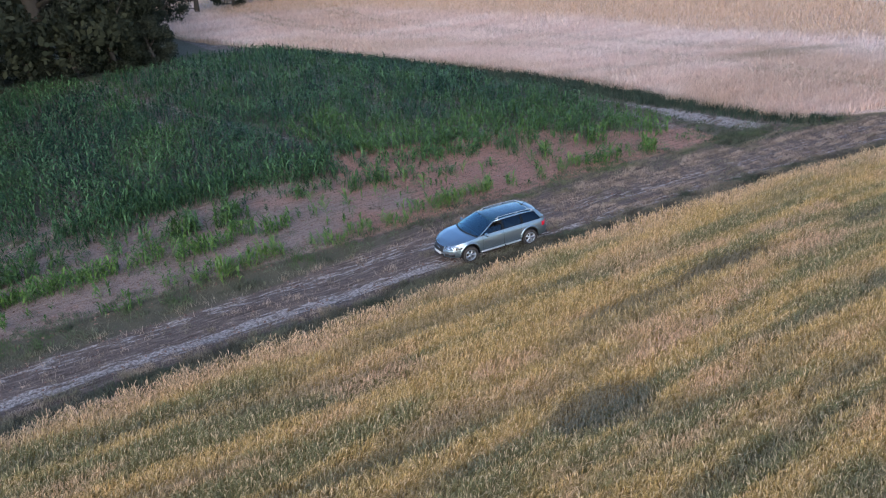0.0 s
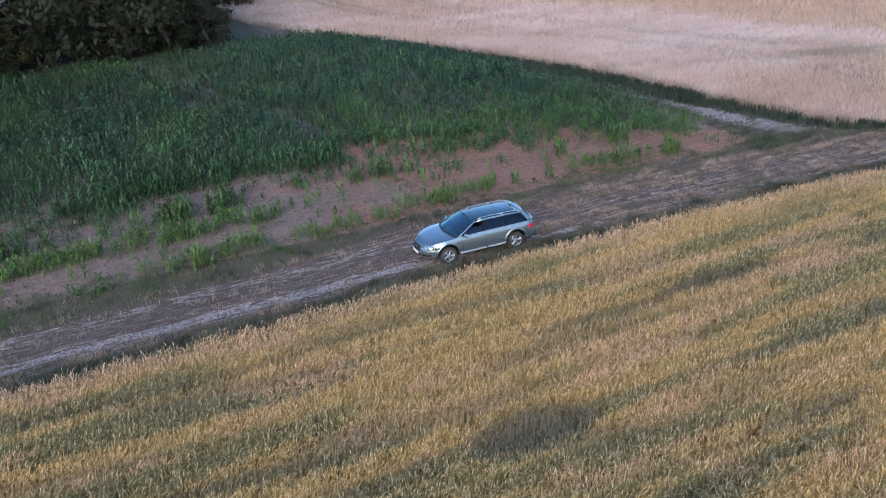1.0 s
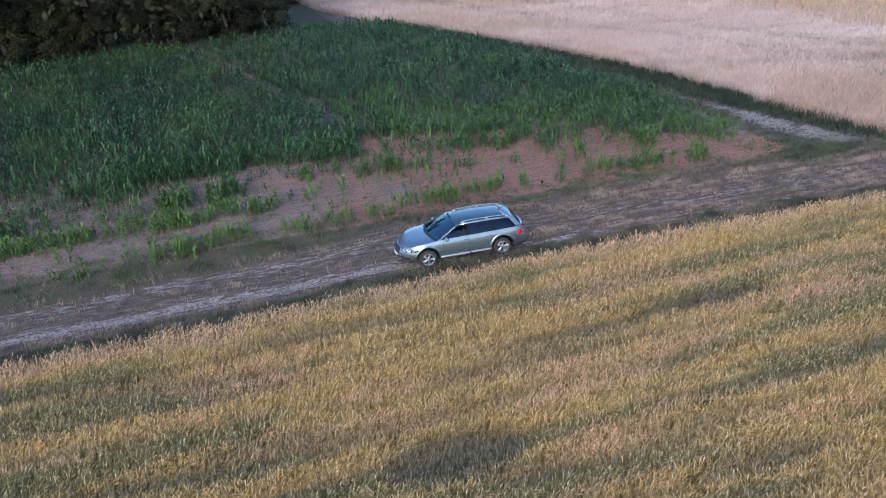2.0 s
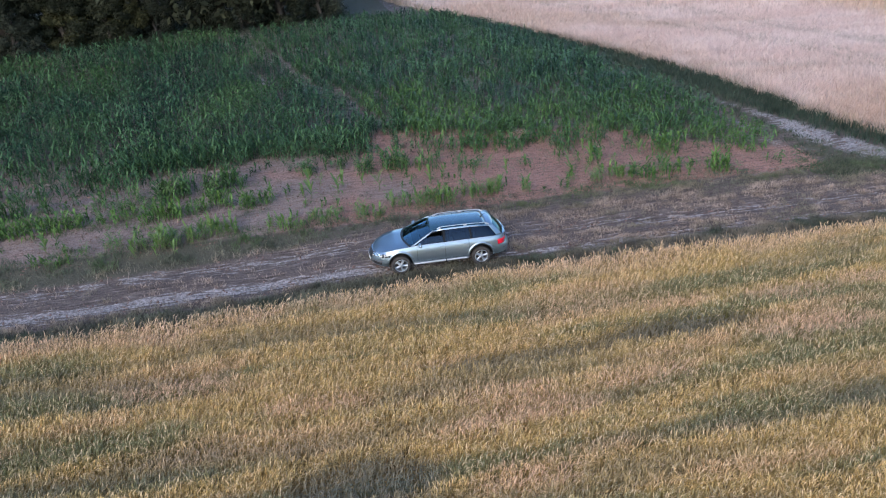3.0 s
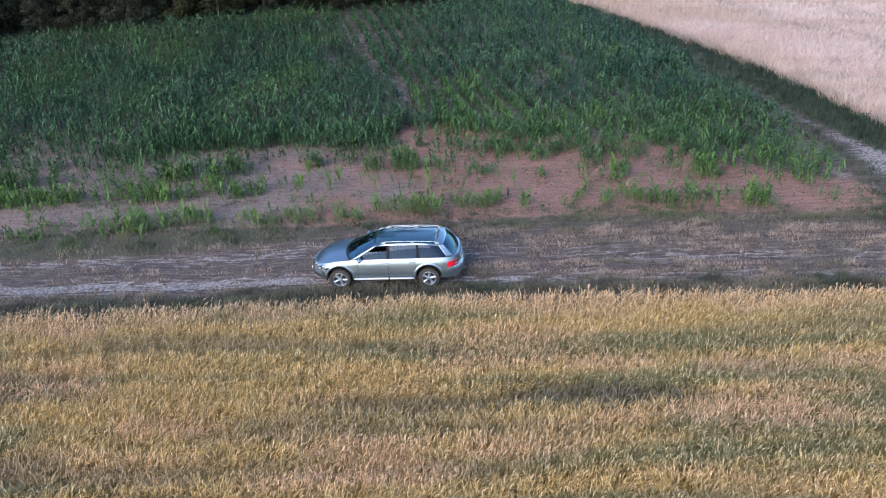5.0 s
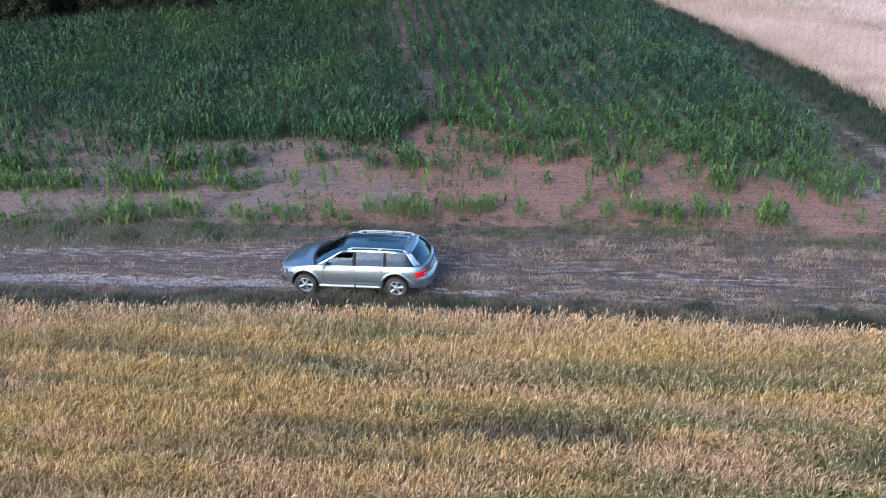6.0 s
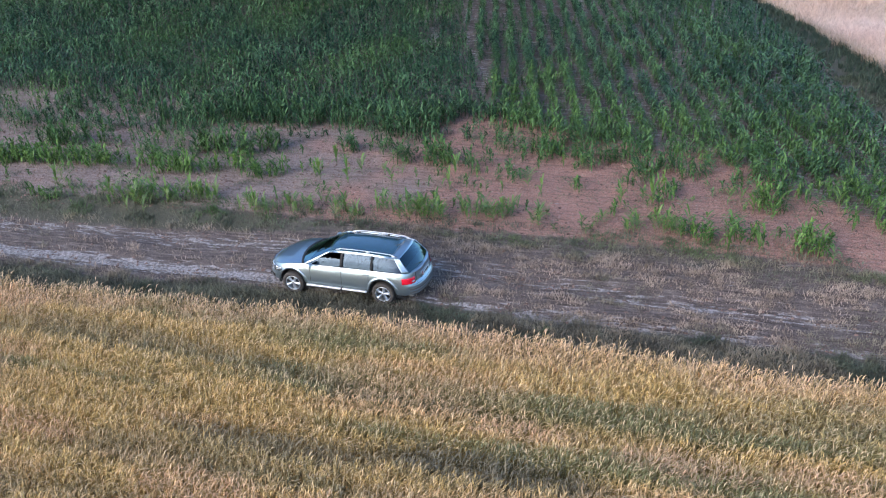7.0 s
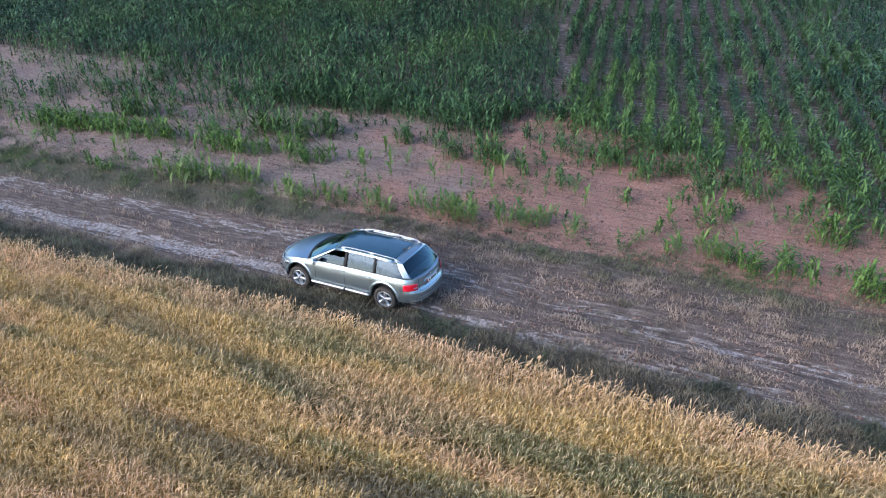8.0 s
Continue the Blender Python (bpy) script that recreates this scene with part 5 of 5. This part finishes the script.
for s in (-1, 1):
    for x in (0.80, -0.155, -0.98):
        z0 = max(low_z(x) + 0.02, 0.36)
        seam("door_seam", [skin(x, z0 + (top_z(x) - z0) * i / 12, s, -0.001) for i in range(13)])
    seam("sill_seam", [skin(0.80 - 1.78 * i / 20, 0.375, s, -0.001) for i in range(21)])
    edge = [skin(v, top_z(v) - 0.004, s, -0.001) for v in stations if 1.0 < v < 2.20]
    seam("bonnet_seam", edge)
    # sill step, arch lips, rub strip
    step = [[skin(0.93 - 1.86 * i / 24, z, s, o) for z, o in ((0.350, 0.004), (0.338, 0.070), (0.290, 0.082), (0.268, 0.012))] for i in range(25)]
    part("sill_step", slab(step, 0.004 * s), MAT_TRIM, car, "bright aluminium sill step with a gap")
    part("step_gap", box(-0.16, s * 0.935, 0.315, 0.035, 0.11, 0.075, 0), MAT_BLACK, car)
    for a in AXLES:
        arc = []
        for i in range(25):
            t = math.pi * (0.03 + 0.94 * i / 24)
            arc.append([skin(a + r_ * math.cos(t), max(0.26, AXLE_Z + r_ * math.sin(t)), s, o) for r_, o in ((ARCH_R - 0.006, -0.03), (ARCH_R - 0.004, 0.018), (ARCH_R + 0.045, 0.020), (ARCH_R + 0.068, 0.002))])
        part("arch_lip", grid_bm(arc), MAT_PAINT, car, "flared wheel arch")
        well = [[(a + 0.43 * math.cos(t), s * y, AXLE_Z + 0.43 * math.sin(t)) for y in (0.50, 0.87)] for t in [math.pi * (-0.08 + 1.16 * i / 20) for i in range(21)]]
        part("wheel_well", slab(well, 0.01), MAT_BLACK, car, "black wheel housing")
        part("well_wall", box(a, s * 0.50, 0.50, 0.86, 0.02, 0.60, 0), MAT_BLACK, car)
    for x in (0.02, -0.82):
        part("door_handle", tube([skin(x, 0.835, s, -0.005), skin(x - 0.03, 0.84, s, 0.028), skin(x - 0.15, 0.84, s, 0.028), skin(x - 0.18, 0.835, s, -0.005)], 0.013, 8), MAT_PAINT, car, "silver door handle")
    # mirror
    bm = bmesh.new()
    bmesh.ops.create_uvsphere(bm, u_segments=18, v_segments=10, radius=1, matrix=Matrix.Translation((0.70, s * 0.995, 1.005)) @ Matrix.Rotation(radians(12 * s), 4, "Z") @ Matrix.Diagonal((0.065, 0.115, 0.078, 1)))
    for v in bm.verts:
        if v.co.x < 0.66:
            v.co.x = 0.66
    mirror = part("wing_mirror", bm, MAT_PAINT, car, "silver wing mirror")
    part("mirror_glass", box(0.655, s * 0.995, 1.005, 0.006, 0.18, 0.11, 0.002), MAT_CHROME, mirror)
    part("mirror_foot", tube([(0.74, s * 0.84, 0.95), (0.72, s * 0.93, 0.985)], 0.022, 8), MAT_BLACK, mirror)
    # roof rail on three feet
    rail = [Vector((0.06 - 1.80 * i / 24, s * (0.600 - 0.02 * abs(i / 12 - 1) ** 3), roof_z(0.06 - 1.80 * i / 24) + 0.060 - 0.045 * max(0, abs(i / 12 - 1) - 0.86) / 0.14)) for i in range(25)]
    rr = part("roof_rail", tube(rail, 0.014, 8), MAT_TRIM, car, "bright aluminium roof rail")
    for i in (1, 13, 23):
        p = rail[i]
        part("rail_foot", box(p.x, p.y, p.z - 0.028, 0.11, 0.030, 0.056, 0.010), MAT_TRIM, rr)

# nose: grille, lamps, bumper, plate
def end_patch(y0, y1, z0, z1, front, off, cols=10, lines=5, skew=0.0):
    return [[end_skin(y0 + (y1 - y0) * j / cols, z0 + (z1 - z0) * i / lines + skew * abs(y0 + (y1 - y0) * j / cols), front, off) for j in range(cols + 1)] for i in range(lines + 1)]


grille = part("grille", slab(end_patch(-0.33, 0.33, 0.475, 0.680, True, 0.010), 0.02), MAT_BLACK, car, "black grille in a chrome surround")
for i in range(4):
    z = 0.525 + 0.037 * i
    part("grille_bar", tube([end_skin(-0.28 + 0.56 * j / 10, z, True, 0.018) for j in range(11)], 0.006, 6), MAT_CHROME, grille)
ring = [end_skin(-0.33 + 0.66 * j / 10, 0.684, True, 0.016) for j in range(11)] + [end_skin(0.28 - 0.56 * j / 10, 0.478, True, 0.016) for j in range(11)]
part("grille_surround", tube(ring + ring[:1], 0.012, 6), MAT_CHROME, grille)
for j in range(4):
    bm = bmesh.new()
    ob = part("badge_ring", lathe([(0.033, 0.0), (0.039, 0.005), (0.045, 0.0), (0.039, -0.005), (0.033, 0.0)], 16, bm), MAT_CHROME, grille)
    ob.matrix_basis = Matrix.Translation(end_skin(-0.096 + 0.064 * j, 0.60, True, 0.034)) @ Matrix.Rotation(radians(90), 4, "Z")
for s in (-1, 1):
    lamp = part("headlight", slab(end_patch(s * 0.37, s * 0.80, 0.575, 0.715, True, 0.012, 12, 4, 0.03), 0.015), MAT_LAMP, car, "clear headlight")
    part("indicator", slab(end_patch(s * 0.80, s * 0.855, 0.60, 0.70, True, 0.012, 3, 3, 0.03), 0.01), MAT_LAMP, lamp)
    part("air_intake", slab(end_patch(s * 0.42, s * 0.74, 0.34, 0.43, True, 0.006, 8, 3), 0.01), MAT_BLACK, car, "black lower air intake")
    fog = part("fog_lamp", lathe([(0.001, 0.0), (0.045, 0.0), (0.052, -0.012)], 16), MAT_LAMP, car, "round fog lamp")
    fog.matrix_basis = Matrix.Translation(end_skin(s * 0.58, 0.385, True, 0.02)) @ Matrix.Rotation(radians(-90 - 18 * s), 4, "Z")
part("lower_intake", slab(end_patch(-0.36, 0.36, 0.325, 0.40, True, 0.006), 0.01), MAT_BLACK, car, "black lower air intake")
part("bumper_strip", grid_bm(end_patch(-0.80, 0.80, 0.445, 0.475, True, 0.012, 24, 3)), MAT_CLAD, car, "grey bumper strip")
plate = part("number_plate", slab(end_patch(-0.26, 0.26, 0.375, 0.475, True, 0.026), 0.01), MAT_PLATE, car, "white number plate with dark bars")
for j, w in enumerate((0.05, 0.09, 0.09, 0.05)):
    y = -0.17 + 0.11 * j
    part("plate_bar", slab(end_patch(y, y + w, 0.40, 0.45, True, 0.030, 2, 1), 0.003), MAT_BLACK, plate)

# tail: lamps, plate, bumper, seams
for s in (-1, 1):
    lamp = part("tail_lamp", slab(end_patch(s * 0.61, s * 0.864, 0.655, 0.838, False, 0.012, 16, 5), 0.012), MAT_RED, car, "red tail lamp wrapped round the corner")
    part("reverse_lamp", slab(end_patch(s * 0.63, s * 0.72, 0.70, 0.735, False, 0.016, 4, 1), 0.006), MAT_LAMP, lamp)
    seam("tailgate_seam", [end_skin(s * 0.555, 0.60 + 0.34 * i / 8, False, 0.0) for i in range(9)])
    part("exhaust_tip", tube([(TAIL + 0.35, s * 0.56, 0.31), (TAIL + 0.10, s * 0.56, 0.31)], 0.035, 12), MAT_CHROME, car, "chrome exhaust tip")
seam("bumper_seam", [end_skin(-0.80 + 1.6 * j / 30, 0.615, False, 0.0) for j in range(31)])
part("bumper_strip", grid_bm(end_patch(-0.86, 0.86, 0.47, 0.51, False, 0.012, 26, 3)), MAT_CLAD, car, "grey bumper strip")
part("rear_valance", grid_bm(end_patch(-0.80, 0.80, 0.335, 0.42, False, 0.006, 24, 3)), MAT_CLAD, car, "grey lower bumper")
recess = part("plate_recess", slab(end_patch(-0.36, 0.36, 0.665, 0.82, False, 0.006, 10, 3), 0.008), MAT_PAINT, car, "silver plate panel")
part("handle_strip", slab(end_patch(-0.34, 0.34, 0.815, 0.845, False, 0.022, 10, 2), 0.015), MAT_TRIM, recess)
plate = part("number_plate", slab(end_patch(-0.26, 0.26, 0.685, 0.795, False, 0.018), 0.008), MAT_PLATE, car, "white number plate with red edge and dark bars")
part("plate_edge", slab(end_patch(0.215, 0.262, 0.683, 0.797, False, 0.022, 2, 2), 0.004), MAT_PLATE_RED, plate)
for j, w in enumerate((0.05, 0.10, 0.09, 0.05)):
    y = 0.17 - 0.10 * j
    part("plate_bar", slab(end_patch(y - w, y, 0.715, 0.765, False, 0.022, 2, 1), 0.003), MAT_BLACK, plate)
part("badge", box(-2.37, 0, 0.885, 0.012, 0.16, 0.022, 0.004), MAT_CHROME, car, "small chrome badge")
part("rear_wiper", tube([(-2.29, 0.0, 0.995), (-2.25, 0.20, 1.06), (-2.22, 0.38, 1.07)], 0.008, 6), MAT_BLACK, car, "black rear wiper")
for s in (-1, 1):
    part("wiper", tube([(1.10, 0.12 + 0.3 * s, 1.005), (1.02, 0.32 * s - 0.1, 1.045), (0.99, 0.32 * s - 0.33, 1.055)], 0.008, 6), MAT_BLACK, car, "black wiper")
part("aerial", tube([(-1.52, 0, 1.385), (-1.58, 0, 1.425), (-1.72, 0, 1.50)], [0.03, 0.014, 0.005], 8), MAT_BLACK, car, "short black roof aerial")
for y in (-0.34, 0.34):
    part("roof_seam", tube([(0.16 - 1.9 * i / 20, y * 1.55, roof_z(0.16 - 1.9 * i / 20) + 0.055 * (1 - (abs(y) * 1.55 / 0.625) ** 2.4)) for i in range(21)], 0.005, 5), MAT_BLACK, car, "dark roof joint")

# underside and cabin
part("underbody", box(0, 0, 0.32, 4.3, 0.98, 0.10, 0.03), MAT_BLACK, car, "black underside")
for x in (0.0, -2.0):
    part("floor_pan", box(x, 0, 0.30, 1.85 if x == 0 else 0.55, 1.62, 0.06, 0.02), MAT_BLACK, car)
part("dashboard", box(0.86, 0, 0.86, 0.42, 1.50, 0.20, 0.06), MAT_BLACK, car, "black dashboard")
for s in (-1, 1):
    seat = part("seat", box(0.05, s * 0.38, 0.52, 0.52, 0.50, 0.16, 0.05), MAT_CLOTH, car, "dark front seat")
    part("backrest", box(-0.28, s * 0.38, 0.86, 0.15, 0.48, 0.62, 0.06), MAT_CLOTH, seat)
    part("headrest", box(-0.32, s * 0.38, 1.20, 0.10, 0.26, 0.16, 0.04), MAT_CLOTH, seat)
seat = part("rear_bench", box(-0.85, 0, 0.54, 0.50, 1.30, 0.16, 0.05), MAT_CLOTH, car, "dark rear bench")
part("backrest", box(-1.15, 0, 0.84, 0.15, 1.30, 0.56, 0.06), MAT_CLOTH, seat)
part("load_cover", box(-1.62, 0, 0.90, 0.80, 1.36, 0.02, 0.005), MAT_CLOTH, car, "dark load cover")
sw = part("steering_wheel", lathe([(0.17, 0.0), (0.18, 0.012), (0.192, 0.0), (0.18, -0.012), (0.17, 0.0)], 24), MAT_BLACK, car)
sw.matrix_basis = Matrix.Translation((0.56, 0.38, 0.97)) @ Matrix.Rotation(radians(-62), 4, "Y") @ Matrix.Rotation(radians(90), 4, "X")


def wheel(x, s):
    """A wheel with a five-spoke alloy rim, its outer face towards side s."""
    hub = new("wheel")
    hub.parent = car
    hub.matrix_basis = Matrix.Translation((x, s * 0.80, WHEEL_R)) @ Matrix.Rotation(radians(0 if s > 0 else 180), 4, "Z") @ Matrix.Rotation(radians(20 * x), 4, "Y")
    w = 0.105
    tyre = [(0.222, w - 0.02), (0.245, w), (0.29, w + 0.004), (0.322, w - 0.012), (0.334, w - 0.04), (0.335, 0), (0.334, -w + 0.04), (0.32, -w + 0.012), (0.25, -w), (0.222, -w + 0.02)]
    part("tyre", lathe(tyre, 36), MAT_TYRE, hub, "black tyre")
    rim = part("rim", lathe([(0.228, w - 0.012), (0.222, w - 0.002), (0.210, w - 0.012), (0.200, w - 0.05), (0.192, -w + 0.02)], 36), MAT_ALLOY, hub, "five-spoke silver alloy rim")
    part("brake_disc", lathe([(0.001, 0.0), (0.150, 0.0), (0.150, -0.02)], 24), MAT_BLACK, hub, "dull brake disc")
    part("hub_cap", lathe([(0.001, w - 0.012), (0.032, w - 0.014), (0.058, w - 0.026), (0.062, w - 0.06)], 20), MAT_ALLOY, rim)
    for i in range(5):
        a = 2 * math.pi * i / 5
        rows = []
        for r_, hw, y in ((0.035, 0.030, w - 0.022), (0.10, 0.030, w - 0.026), (0.165, 0.034, w - 0.028), (0.214, 0.050, w - 0.014)):
            c, sn = math.cos(a), math.sin(a)
            pts = []
            for q, dy in ((-1.25, -0.035), (-1.0, 0), (0, 0.008), (1.0, 0), (1.25, -0.035)):
                pts.append((r_ * c - q * hw * sn, y + dy, r_ * sn + q * hw * c))
            rows.append(pts)
        part("spoke", grid_bm(rows), MAT_ALLOY, rim)
    return hub


for x in AXLES:
    for s in (-1, 1):
        wheel(x, s)

# raised suspension: the body stands high over its wheels
for child in list(car.children):
    if not child.name.startswith("wheel") or child.name.startswith("wheel_well"):
        child.location.z += 0.05
